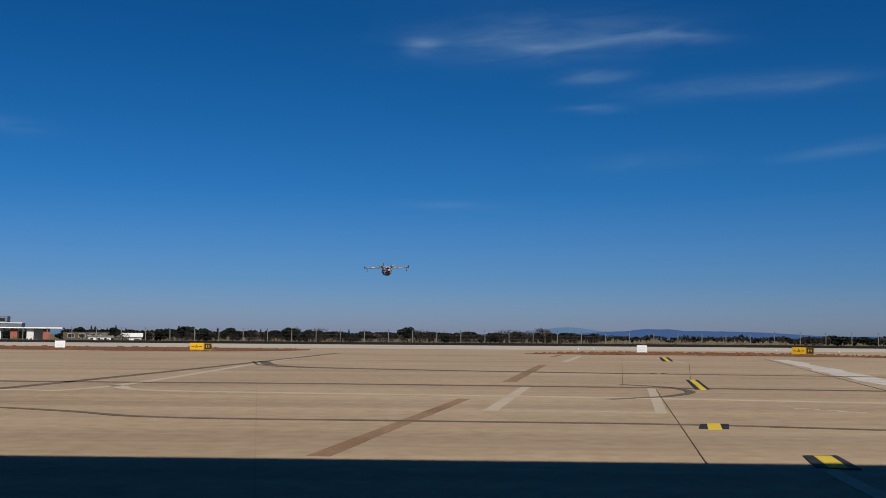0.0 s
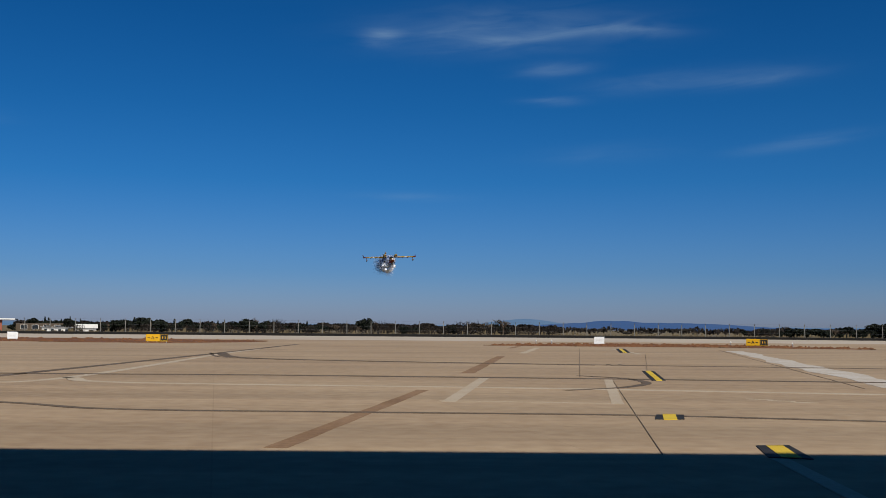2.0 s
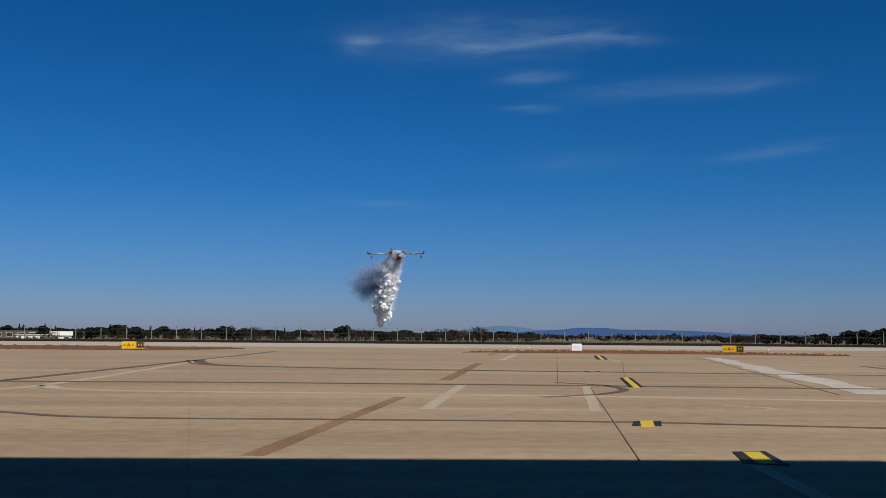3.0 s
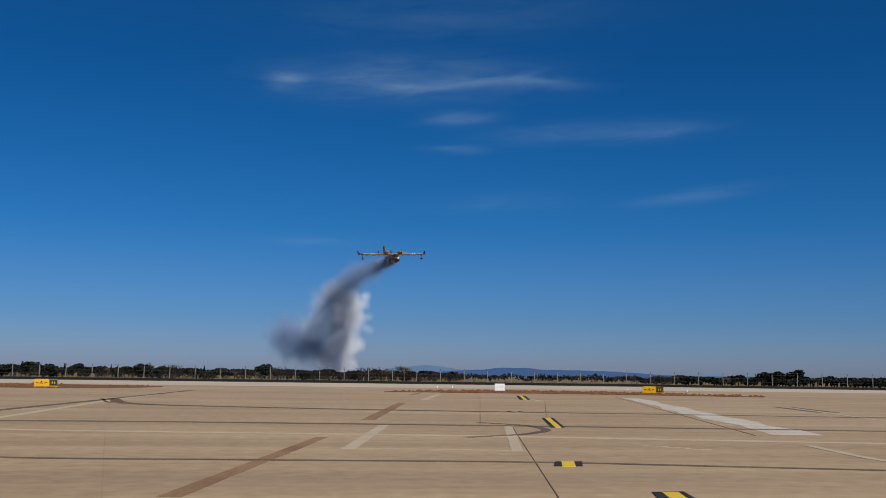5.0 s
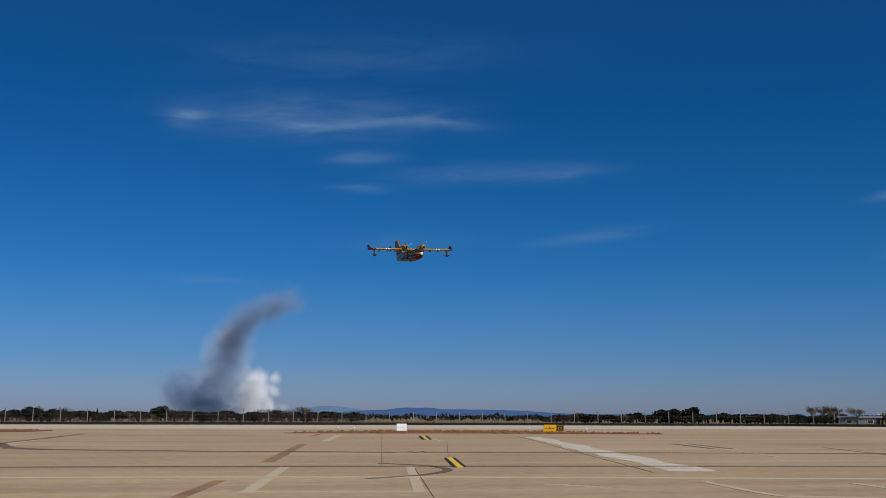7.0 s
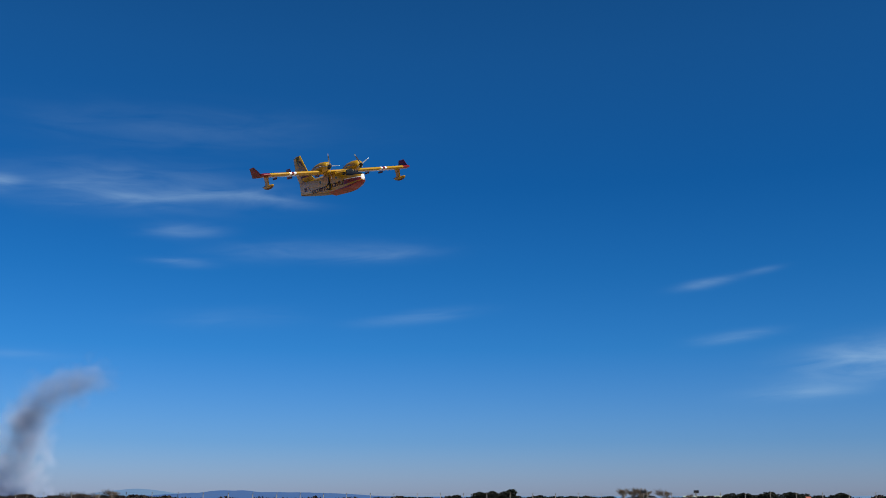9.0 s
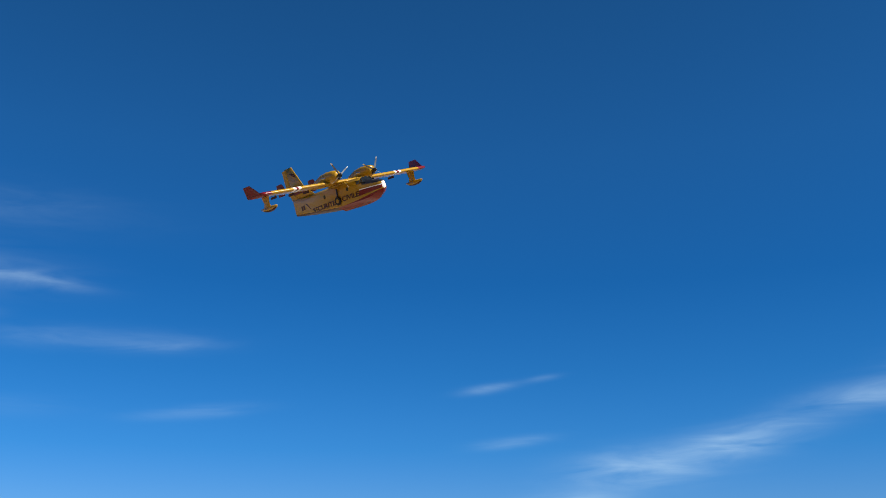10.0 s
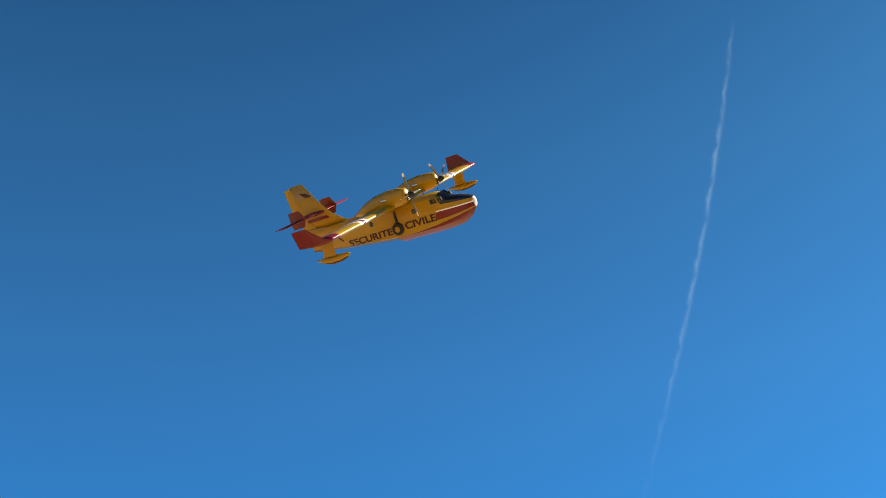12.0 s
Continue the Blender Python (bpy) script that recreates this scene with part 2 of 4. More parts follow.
M_HILL2 = distance("farther_hill_with_haze", (.02, .03, .04), (.04, .05, .05), (.13, .27, .50), .50)


# ---- building helpers ----
def part(name, bm, material, parent=None, label="", smooth=False):
    me = bpy.data.meshes.new(name)
    bm.to_mesh(me)
    bm.free()
    me.materials.append(material)
    if smooth:
        me.shade_smooth()
    ob = new(name, me)
    ob.parent = parent
    return tagged(ob, label)


def empty(name, m=None, **tags):
    ob = new(name)
    if m is not None:
        ob.matrix_basis = m
    return tagged(ob, **tags)


def box(bm, x0, y0, z0, x1, y1, z1, m=None):
    r = bmesh.ops.create_cube(bm, size=1)
    v = r["verts"]
    bmesh.ops.scale(bm, verts=v, vec=(x1 - x0, y1 - y0, z1 - z0))
    bmesh.ops.translate(bm, verts=v, vec=((x0 + x1) / 2, (y0 + y1) / 2, (z0 + z1) / 2))
    if m is not None:
        bmesh.ops.transform(bm, matrix=m, verts=v)
    return bm


def boxed(*a, bevel=0.0):
    bm = box(bmesh.new(), *a)
    if bevel:
        bmesh.ops.bevel(bm, geom=bm.edges[:], offset=bevel, segments=2, affect="EDGES")
    return bm


def slab(points, z0, z1):
    """A flat plate with the given outline."""
    bm = bmesh.new()
    f = bm.faces.new([bm.verts.new((x, y, z0)) for x, y in points])
    bmesh.ops.recalc_face_normals(bm, faces=[f])
    up = bmesh.ops.extrude_face_region(bm, geom=[f])
    bmesh.ops.translate(bm, verts=[e for e in up["geom"] if isinstance(e, bmesh.types.BMVert)], vec=(0, 0, z1 - z0))
    bmesh.ops.recalc_face_normals(bm, faces=bm.faces)
    return bm


def glide(points, n=8):
    """A smooth line through points."""
    p = [Vector(q) for q in points]
    p = [2 * p[0] - p[1]] + p + [2 * p[-1] - p[-2]]
    out = []
    for a, b, c, d in zip(p, p[1:], p[2:], p[3:]):
        for i in range(n):
            u = i / n
            out.append(.5 * (2 * b + (c - a) * u + (2 * a - 5 * b + 4 * c - d) * u * u + (3 * b - a - 3 * c + d) * u ** 3))
    return out + [p[-2]]


def ribbon(points, width, z0, z1, n=8, rough=.0):
    """A painted line of some width on the ground along a smooth path."""
    path = glide([(x, y, 0) for x, y in points], n) if len(points) > 2 else [Vector((*q, 0)) for q in points]
    if len(path) == 2 and rough:
        a, b = path
        path = [a.lerp(b, i / 14) for i in range(15)]
    bm, rows = bmesh.new(), []
    for i, q in enumerate(path):
        d = (path[min(i + 1, len(path) - 1)] - path[max(i - 1, 0)]).normalized()
        s = Vector((-d.y, d.x, 0)) * width / 2
        s1, s2 = s * (1 + random.uniform(-rough, rough)), s * (1 + random.uniform(-rough, rough))
        rows.append([bm.verts.new((*(q + s1).xy, z1)), bm.verts.new((*(q - s2).xy, z1)), bm.verts.new((*(q - s2).xy, z0)), bm.verts.new((*(q + s1).xy, z0))])
    for a, b in zip(rows, rows[1:]):
        for k in range(4):
            bm.faces.new((a[k], a[(k + 1) % 4], b[(k + 1) % 4], b[k]))
    bm.faces.new(rows[0]), bm.faces.new(rows[-1][::-1])
    bmesh.ops.recalc_face_normals(bm, faces=bm.faces)
    return bm


def loft(rings, closed=True, cap=True):
    bm = bmesh.new()
    vs = [[bm.verts.new(p) for p in ring] for ring in rings]
    n = len(rings[0])
    for a, b in zip(vs, vs[1:]):
        for k in range(n if closed else n - 1):
            bm.faces.new((a[k], a[(k + 1) % n], b[(k + 1) % n], b[k]))
    if cap:
        bm.faces.new(vs[0][::-1]), bm.faces.new(vs[-1])
    bmesh.ops.recalc_face_normals(bm, faces=bm.faces)
    return bm


def tube(bm, a, b, r0, r1, n=8):
    a, b = Vector(a), Vector(b)
    q = (b - a).to_track_quat("Z", "Y").to_matrix()
    rings = [[bm.verts.new(c + q @ Vector((r * math.cos(i * math.tau / n), r * math.sin(i * math.tau / n), 0))) for i in range(n)] for c, r in ((a, r0), (b, r1))]
    for i in range(n):
        bm.faces.new((rings[0][i], rings[0][(i + 1) % n], rings[1][(i + 1) % n], rings[1][i]))
    bm.faces.new(rings[0][::-1]), bm.faces.new(rings[1])
    return bm


# ---- ground ----
def structure(name, bm, material, label, category, smooth=False):
    return tagged(part(name, bm, material, None, label, smooth), category=category, kind="structure")


structure("ground", boxed(-4600, -4600, -1.0, 4600, 4600, -.06), M_GROUND, "dry brown winter ground around the airfield", "ground")
structure("apron", boxed(-420, -70, -.5, 420, 140, 0), M_APRON, "wide tan concrete apron with tyre marks", "pavement")
structure("taxiway", boxed(-420, 140.0, -.5, 420, 203, -.004), M_TAXI, "pale concrete taxiway beyond the apron", "pavement")


def verge(points):
    pts = [(p.x, p.y) for p in glide([(x, y, 0) for x, y in points + points[:1]], 7)][:-1]
    pts = [(x + random.uniform(-.3, .3), y + random.uniform(-.5, .5)) for x, y in pts]
    ob = structure("verge", slab(pts, -.2, .05), M_GRASS, "low island of bare reddish earth and dead grass", "verge")
    bm = bmesh.new()
    xs, ys = [p[0] for p in pts], [p[1] for p in pts]
    n = 0
    while n < 420:
        x, y = random.uniform(min(xs), max(xs)), random.uniform(min(ys), max(ys))
        inside = False
        for (ax, ay), (bx, by) in zip(pts, pts[1:] + pts[:1]):
            if (ay > y) != (by > y) and x < (bx - ax) * (y - ay) / (by - ay) + ax:
                inside = not inside
        if not inside:
            continue
        n += 1
        h, r = random.uniform(.06, .2), random.uniform(.15, .5)
        c = bm.verts.new((x, y, .05 + h))
        ring = [bm.verts.new((x + r * math.cos(k * 1.257 + n), y + r * math.sin(k * 1.257 + n), .04)) for k in range(5)]
        for k in range(5):
            bm.faces.new((ring[k], ring[(k + 1) % 5], c))
    tufts = part("tufts", bm, M_GRASS, ob, "clods and dead tufts")
    tagged(tufts, kind="stuff")


verge([(8, 103.5), (17, 115), (34, 116), (44.5, 97), (30, 102), (18, 102.5)])
verge([(-100, 104), (-47, 107), (-23, 105), (-15.5, 121), (-26, 131), (-60, 136), (-104, 134)])
verge([(60.5, 84), (65, 74), (74, 56), (100, 62), (112, 92), (82, 97)])


def marking(name, bm, material, label):
    structure(name, bm, material, label, "marking")


Z = (-.01, .004)
for a, b in (((-1.7, 14.5), (.6, 28.1)), ((2.5, 38.9), (6.1, 63.3)), ((9.3, 89), (11.5, 101))):
    marking("worn_band", ribbon((a, b), .32 if a[1] < 20 else .5, *Z, rough=.1), M_BROWN, "worn brown band across the concrete apron")
for a, b, w in (((1.1, 23.7), (2.8, 35), .32), ((8.3, 71), (12.2, 92.9), .5), ((6.9, 34.6), (4.85, 23.2), .27), ((18, 88), (16.5, 72), .4)):
    marking("faded_line", ribbon((a, b), w, -.01, .006, rough=.06), M_LIGHT, "faded pale painted line on the apron")
marking("faded_line", ribbon(((.9, 24), (5, 23.4)), .09, *Z), M_LIGHT, "thin faded pale line on the apron")
for pts, w in ((((-13, 30.8), (-10.5, 33.7), (-10.8, 62.2), (-10.6, 79.1)), .42), (((-10.5, 33.7), (-8, 30.9), (3.4, 29.3), (11.6, 27.5), (22, 25)), .5),
               (((12.9, 25.5), (12.2, 21), (12.8, 20.3), (16, 18.5)), .25), (((16.4, 24.2), (15.6, 19.3)), .25), (((30, 62), (24, 40)), .3), (((-24, 30), (-13, 30.8)), .4)):
    marking("faded_line", ribbon(pts, w, -.01, .008), M_LIGHT, "faded pale guide line on the apron")
for pts, w in ((((-13.6, 28), (-12.8, 37.1), (-11.3, 66.3), (-10, 101.3)), .5), (((-30, 37.5), (-12.7, 36.2), (-3.5, 36.1), (14.3, 33.9), (40, 29)), .6),
               (((-24, 29), (-9.8, 23.4), (-5.8, 21.1), (-.9, 20.6), (4.5, 20.2), (8.1, 19.3), (20, 16)), .26), (((-11.3, 66.3), (-8.7, 56.8), (-2.3, 52.5), (9.7, 48.7), (19.8, 46.7), (45, 41)), .7),
               (((6.4, 37.3), (7.6, 35.4), (7.7, 32.5), (6.4, 29.9), (4.5, 28.3)), .3), (((22.1, 29.9), (20.3, 24.4), (18.7, 19.5)), .16), (((22.7, 29.9), (20.9, 24.4), (19.2, 19.5)), .16),
               (((34.3, 53.2), (26.3, 29.7)), .14), (((29.2, 61.8), (26.9, 51.9)), .3), (((30.2, 61.8), (27.9, 51.9)), .3), (((-11.9, 66), (-9.3, 56.5), (-2.9, 52), (9, 48.2)), .2)):
    marking("tyre_mark", ribbon(pts, w, -.01, .010, rough=.1), M_TYRE, "dark curved rubber tyre mark on concrete")
for a, b in (((6.9, 33.8), (3.5, 13.9)), ((15.3, 89.1), (6.2, 36)), ((27, 88), (13.5, 30)), ((16.5, 70), (9.5, 40))):
    marking("slab_joint", ribbon((a, b), .013 if b[1] < 20 else .025, -.01, .012), M_SEAM, "dark sealed joint between concrete slabs")
for k in range(3):
    marking("faded_writing", ribbon(((8.4 + k * .36, 25.2 - k * .5), (8.95 + k * .36, 24.9 - k * .5)), .16, -.01, .006, rough=.2), M_LIGHT, "worn unreadable pale lettering on the apron")
marking("pale_wedge", ribbon(((27.2, 84), (20.5, 55), (15, 30.5)), 1.5, -.01, .007, rough=.35), M_PALE, "broad pale worn paint streak")


def taxi_mark(corners, ext, label):
    """A yellow dash between black edges on the ground."""
    ob = empty("guide_mark", label=label, category="marking", group="guide marks", kind="structure")
    part("black_border", slab(ext, -.01, .014), M_MBLACK, ob, "black painted border")
    part("yellow_dash", slab(corners, -.01, .018), M_MYELLOW, ob, "yellow painted dash")


taxi_mark([(9.84, 41.8), (8.36, 34), (8.58, 34.05), (10.08, 41.9)], [(9.72, 41.8), (8.22, 34), (8.71, 34.1), (10.22, 41.9)], "yellow dash with black edges painted on apron")
taxi_mark([(5.14, 20.4), (4.86, 19.2), (5.12, 19.22), (5.4, 20.42)], [(4.99, 20.3), (4.72, 19.3), (5.28, 19.32), (5.54, 20.32)], "small yellow mark with black corner blocks")
taxi_mark([(5.25, 14.9), (4.98, 13.55), (5.22, 13.5), (5.5, 14.9)], [(5.12, 14.95), (4.82, 13.6), (5.34, 13.4), (5.62, 15)], "short yellow dash with black edges on apron")
taxi_mark([(18.98, 90.5), (16.08, 75.1), (16.38, 75.2), (19.3, 90.6)], [(18.72, 90.4), (15.8, 75), (16.66, 75.3), (19.58, 90.7)], "yellow dash with black edges beside the verge")
for x in (9.85, 10.4):
    marking("black_dot", boxed(x - .08, 48.2, -.01, x + .08, 49.4, .014), M_MBLACK, "small black painted dot on the apron")
marking("guide_line", ribbon(((4.92, 13.45), (4.45, 9.5)), .22, -.01, .01), M_LIGHT, "pale guide line running into the hangar")


# ---- fence, signs, background ----
FENCE = [(-190, 190), (-110, 203), (-10, 206), (64, 206), (112, 192), (152, 156), (190, 105)]


def along(path, step):
    """Points and headings at even steps along a line."""
    out, left = [], 0.0
    for a, b in zip(path, path[1:]):
        a, b = Vector(a), Vector(b)
        d = (b - a).length
        while left < d:
            out.append((a.lerp(b, left / d), math.degrees(math.atan2(b.y - a.y, b.x - a.x))))
            left += step
        left -= d
    return out


def fence():
    ob = empty("perimeter_fence", label="wire perimeter fence on pale concrete posts", category="fence")
    bm = box(bmesh.new(), -.06, -.06, 0, .06, .06, 2.75)
    tube(bm, (0, 0, 2.75), (0, -.35, 3.1), .06, .05, 6)
    first = part("post", bm, M_POST, ob)
    posts = along(FENCE, 4.75)
    for n, (p, a) in enumerate(posts):
        o = first if n == 0 else new("post", first.data)
        o.parent, o.matrix_basis = ob, pose(p.x, p.y, -.06, random.uniform(-1, 1), random.uniform(-1, 1), a)
    for z in (.5, 1.2, 1.9, 2.6, 2.95):
        bm = bmesh.new()
        for (p, _), (q, _) in zip(posts, posts[1:]):
            tube(bm, (p.x, p.y, z), (q.x, q.y, z), .007, .007, 3)
        part("wire", bm, M_WIRE, ob)


fence()
bm = bmesh.new()
for a, b in zip(FENCE, FENCE[1:]):
    d = Vector(b) - Vector(a)
    box(bm, 0, -1.4, -.2, d.length + .3, -1.0, .48, pose(a[0], a[1], 0, 0, 0, math.degrees(math.atan2(d.y, d.x))))
structure("kerb", bm, M_DARK, "low dark kerb along the perimeter fence", "kerb")


def white_board(x, y, turn, k):
    ob = empty("white_board", pose(x, y, 0, 0, 0, turn), label="white rectangular airfield board with faint grey writing", category="sign", group="white boards")
    ob.scale = (k, k, k)
    part("panel", boxed(-.62, -.06, .18, .62, .06, 1.05, bevel=.015), M_WHITE, ob)
    for k in (-.45, .45):
        part("leg", boxed(k - .04, -.03, -.06, k + .04, .03, .19), M_METAL, ob)
    for i, w in enumerate((.42, .36, .40)):
        part("writing", boxed(-w, -.072, .74 - i * .17, w, -.062, .78 - i * .17), M_WALLW, ob)


for x, y, a, k in ((-41.65, 114, 14, .86), (21.0, 110, -10, .86), (75.8, 84.6, -40, .68)):
    white_board(x, y, a, k)


def taxi_sign(x, y, turn):
    ob = empty("taxiway_sign", pose(x, y, 0, 0, 0, turn), label="yellow taxiway direction sign with black location panel", category="sign", group="taxiway signs")
    ob.scale = (.82, .82, .78)
    face = part("yellow_panel", boxed(-1.3, -.12, .22, .32, .12, 1.08, bevel=.02), M_SIGNY, ob)
    dark = part("black_panel", boxed(.33, -.12, .22, 1.3, .12, 1.08, bevel=.02), M_MBLACK, ob)
    part("frame", boxed(-1.34, -.10, .17, 1.34, .10, .23, bevel=.01), M_SIGNY, ob)
    for k in (-1.1, 0, 1.1):
        part("leg", boxed(k - .05, -.04, -.06, k + .05, .04, .19), M_METAL, ob)
    text = bpy.data.curves.new("letter", "FONT")
    text.body, text.size, text.extrude, text.align_x = "A", .62, .008, "CENTER"
    tmp = new("letter", text)
    me = bpy.data.meshes.new_from_object(tmp.evaluated_get(bpy.context.evaluated_depsgraph_get()))
    bpy.data.objects.remove(tmp)
    me.materials.clear()
    me.materials.append(M_MBLACK)
    o = new("letter", me)
    o.parent, o.matrix_basis = face, pose(-.5, -.135, .44, 90, 0, 0)
    for sgn in (-1, 1):
        bm = boxed(-.02, -.143, .58, .26, -.127, .68)
        bmesh.ops.translate(bm, verts=bm.verts, vec=(-.5 + (sgn * .47) - .12, 0, 0))
        part("arrow", bm, M_MBLACK, face)
    bm = boxed(.38, -.132, .27, 1.25, -.124, 1.03)
    part("yellow_frame", bm, M_SIGNY, dark)
    part("dark_field", boxed(.41, -.138, .30, 1.22, -.128, 1.0), M_MBLACK, dark)
    for k in (.62, .9):
        part("writing", boxed(k, -.146, .5, k + .09, -.136, .8), M_SIGNY, dark)


taxi_sign(-24.1, 104.5, 12)
taxi_sign(36.55, 106, -18)
for x, y in ((15.2, 117), (17, 117.5), (37, 116), (41, 108)):
    ob = empty("edge_light", pose(x, y, .05), label="small taxiway edge light on a short stem", category="light", group="edge lights")
    part("stem", tube(bmesh.new(), (0, 0, -.1), (0, 0, .28), .04, .04), M_METAL, ob)
    part("lens", tube(bmesh.new(), (0, 0, .28), (0, 0, .42), .08, .05), M_WHITE, ob)


# trees, built once by kind and then copied
def leaf_clumps(bm, n, place, size, tri=True):
    """Small bent leaf sprays scattered by place()."""
    for _ in range(n):
        c, s = place(), random.uniform(.6, 1.3) * size
        q = Euler((random.uniform(0, 6.3), random.uniform(0, 6.3), random.uniform(0, 6.3))).to_matrix()
        v = [bm.verts.new(c + q @ Vector(k) * s) for k in ((-1, -.5, 0), (0, -.65, .25), (1, -.3, 0), (.7, .6, .2), (-.5, .7, -.1))]
        bm.faces.new((v[0], v[1], v[4])), bm.faces.new((v[1], v[3], v[4])), bm.faces.new((v[1], v[2], v[3]))


def ball(cx, cz, rx, rz, cy=0.0):
    def place():
        d = Vector((random.gauss(0, 1), random.gauss(0, 1), random.gauss(0, 1))).normalized() * random.uniform(.55, 1.0)
        return Vector((cx + d.x * rx, cy + d.y * rx, cz + d.z * rz))
    return place


def tree(kind):
    label = {"pine": "dark green rounded evergreen tree", "cypress": "slim dark conical cypress tree", "bare": "leafless brown winter tree", "bush": "brown leafless winter thicket shrub", "oak": "broad dark evergreen oak"}[kind]
    ob = empty("tree", label=label, category="tree")
    bm = bmesh.new()
    crown = bmesh.new()
    if kind == "cypress":
        tube(bm, (0, 0, -.3), (0, 0, 3), .14, .05)
        leaf_clumps(crown, 420, lambda: (lambda h, a, r: Vector((math.cos(a) * r, math.sin(a) * r, .4 + h * 5.6)))(h := random.random(), random.uniform(0, 6.3), (1 - h) ** .7 * .85 * random.uniform(.6, 1.05)), .16)
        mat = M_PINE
    elif kind in ("pine", "oak"):
        tube(bm, (0, 0, -.3), (.1, 0, 2.4), .2, .12)
        lobes = [(random.uniform(-1.5, 1.5), random.uniform(2.3, 4.4), random.uniform(.9, 1.5)) for _ in range(8)]
        if kind == "oak":
            lobes = [(x * 1.5, z * .8 - .6, r * 1.1) for x, z, r in lobes]
        for x, z, r in lobes:
            y = random.uniform(-1.3, 1.3)
            tube(bm, (.05, 0, 1.4), (x * .7, y * .7, z), .08, .02, 5)
            leaf_clumps(crown, 130, ball(x, z, r, r * .72, y), .27)
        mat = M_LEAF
    elif kind == "bare":
        tube(bm, (0, 0, -.3), (.05, 0, 1.8), .16, .11)

        def limb(a, d, length, r, depth):
            b = a + d * length
            tube(bm if depth > 2 else crown, a, b, r, r * .55, 4 if depth > 1 else 3)
            if depth:
                for _ in range(4):
                    e = (d + Vector((random.uniform(-.8, .8), random.uniform(-.8, .8), random.uniform(-.15, .6)))).normalized()
                    limb(a.lerp(b, random.uniform(.55, 1)), e, length * random.uniform(.6, .85), max(r * .55, .026), depth - 1)
        for _ in range(5):
            limb(Vector((0, 0, random.uniform(.9, 1.8))), Vector((random.uniform(-.7, .7), random.uniform(-.7, .7), 1)).normalized(), 1.5, .07, 3)
        mat = M_BARK
    else:
        for _ in range(7):
            tube(bm, (random.uniform(-.6, .6), random.uniform(-.6, .6), -.2), (random.uniform(-1.4, 1.4), random.uniform(-1.2, 1.2), random.uniform(1.6, 2.6)), .05, .02, 4)
        for _ in range(260):
            a = Vector((random.uniform(-1.5, 1.5), random.uniform(-1.3, 1.3), random.uniform(.2, 2.2)))
            b = a + Vector((random.uniform(-.35, .35), random.uniform(-.35, .35), random.uniform(.3, .9)))
            tube(crown, a, b, .03, .012, 3)
        mat = M_TWIG
    part("trunk", bm, M_BARK, ob)
    part("crown", crown, mat, ob)
    return ob


KINDS = {k: [tree(k) for _ in range(2)] for k in ("pine", "cypress", "bare", "bush", "oak")}
USED = set()


def plant(kind, az, rng, height, wide=1.0, base=0.0):
    """A tree of the kind at an azimuth (degrees) and range from the apron, of some height."""
    src = random.choice(KINDS[kind])
    full = max(v.co.z for c in src.children for v in c.data.vertices)
    s = height / full
    a = radians(az)
    m = pose(rng * math.sin(a), rng * math.cos(a), -.06 + base, 0, 0, random.uniform(0, 360))
    if src not in USED:
        USED.add(src)
        ob = src
    else:
        ob = copy_thing(src, m)
    ob.matrix_basis = m @ Matrix.Diagonal((s * wide, s * wide, s, 1))


def top(el, rng):
    return 1.65 + rng * math.tan(radians(el))


az = -19.9
while az < 50:
    hills = 8.6 < az < 18.5
    rng = random.uniform(245, 300)
    if not hills:
        green = az > 18 or az < -7
        kind = random.choices(("bush", "bare", "oak", "pine", "cypress"), (1, .6, 6, 4, .0) if green else (6, 1.5, 2.5, 1, .15))[0]
        el = .10 + .42 * random.random() ** 2 if az < 18 else .02 + .34 * random.random() ** 2
        plant(kind, az, rng, top(el, rng), random.uniform(1.0, 1.5))
        plant("bush" if az < 20 else "oak", az + .2, rng - 18, top(random.uniform(-.08, .22), rng - 18), 1.4)
    elif random.random() < .5:
        plant(random.choice(("bush", "oak")), az, rng + 150, top(random.uniform(-.1, .08), rng + 150), 1.3)
    az += random.uniform(.25, .7)
for kind, az, rng, el, w in (("pine", -8.2, 262, .46, 1.4), ("bare", -8.0, 266, .55, .9), ("pine", -1.9, 262, .55, 1.3), ("bare", 5.6, 258, .58, 1.5), ("bare", 4.6, 262, .42, 1.4), ("oak", 2.6, 256, .2, 1.3),
                             ("pine", 25.3, 250, .50, 1.3), ("pine", 26.2, 250, .60, 1.4), ("pine", 24.7, 250, .46, 1.2), ("bare", 32.5, 244, .68, 1.5), ("bare", 33.4, 244, .70, 1.5), ("bare", 34.5, 246, .6, 1.4), ("bare", 33.0, 248, .64, 1.5), ("bare", 35.7, 264, .36, .9),
                             ("pine", 38.6, 250, .38, 1.6), ("pine", 39.8, 250, .43, 1.7), ("pine", 37.7, 250, .36, 1.4), ("pine", 40.8, 250, .42, 1.6), ("pine", 43.2, 262, .38, 1.2), ("oak", 41, 258, .35, 1.5)):
    plant(kind, az, rng, top(el, rng), w)
for az in (-18.6, -18.3, -17.8, -17.4, -16.9, -12.2, -11.7, -11.2, -9.9, -9.6, -5.2):
    plant("cypress", az + random.uniform(-.1, .1), 270, top(random.uniform(.34, .52), 270), random.uniform(.9, 1.3))

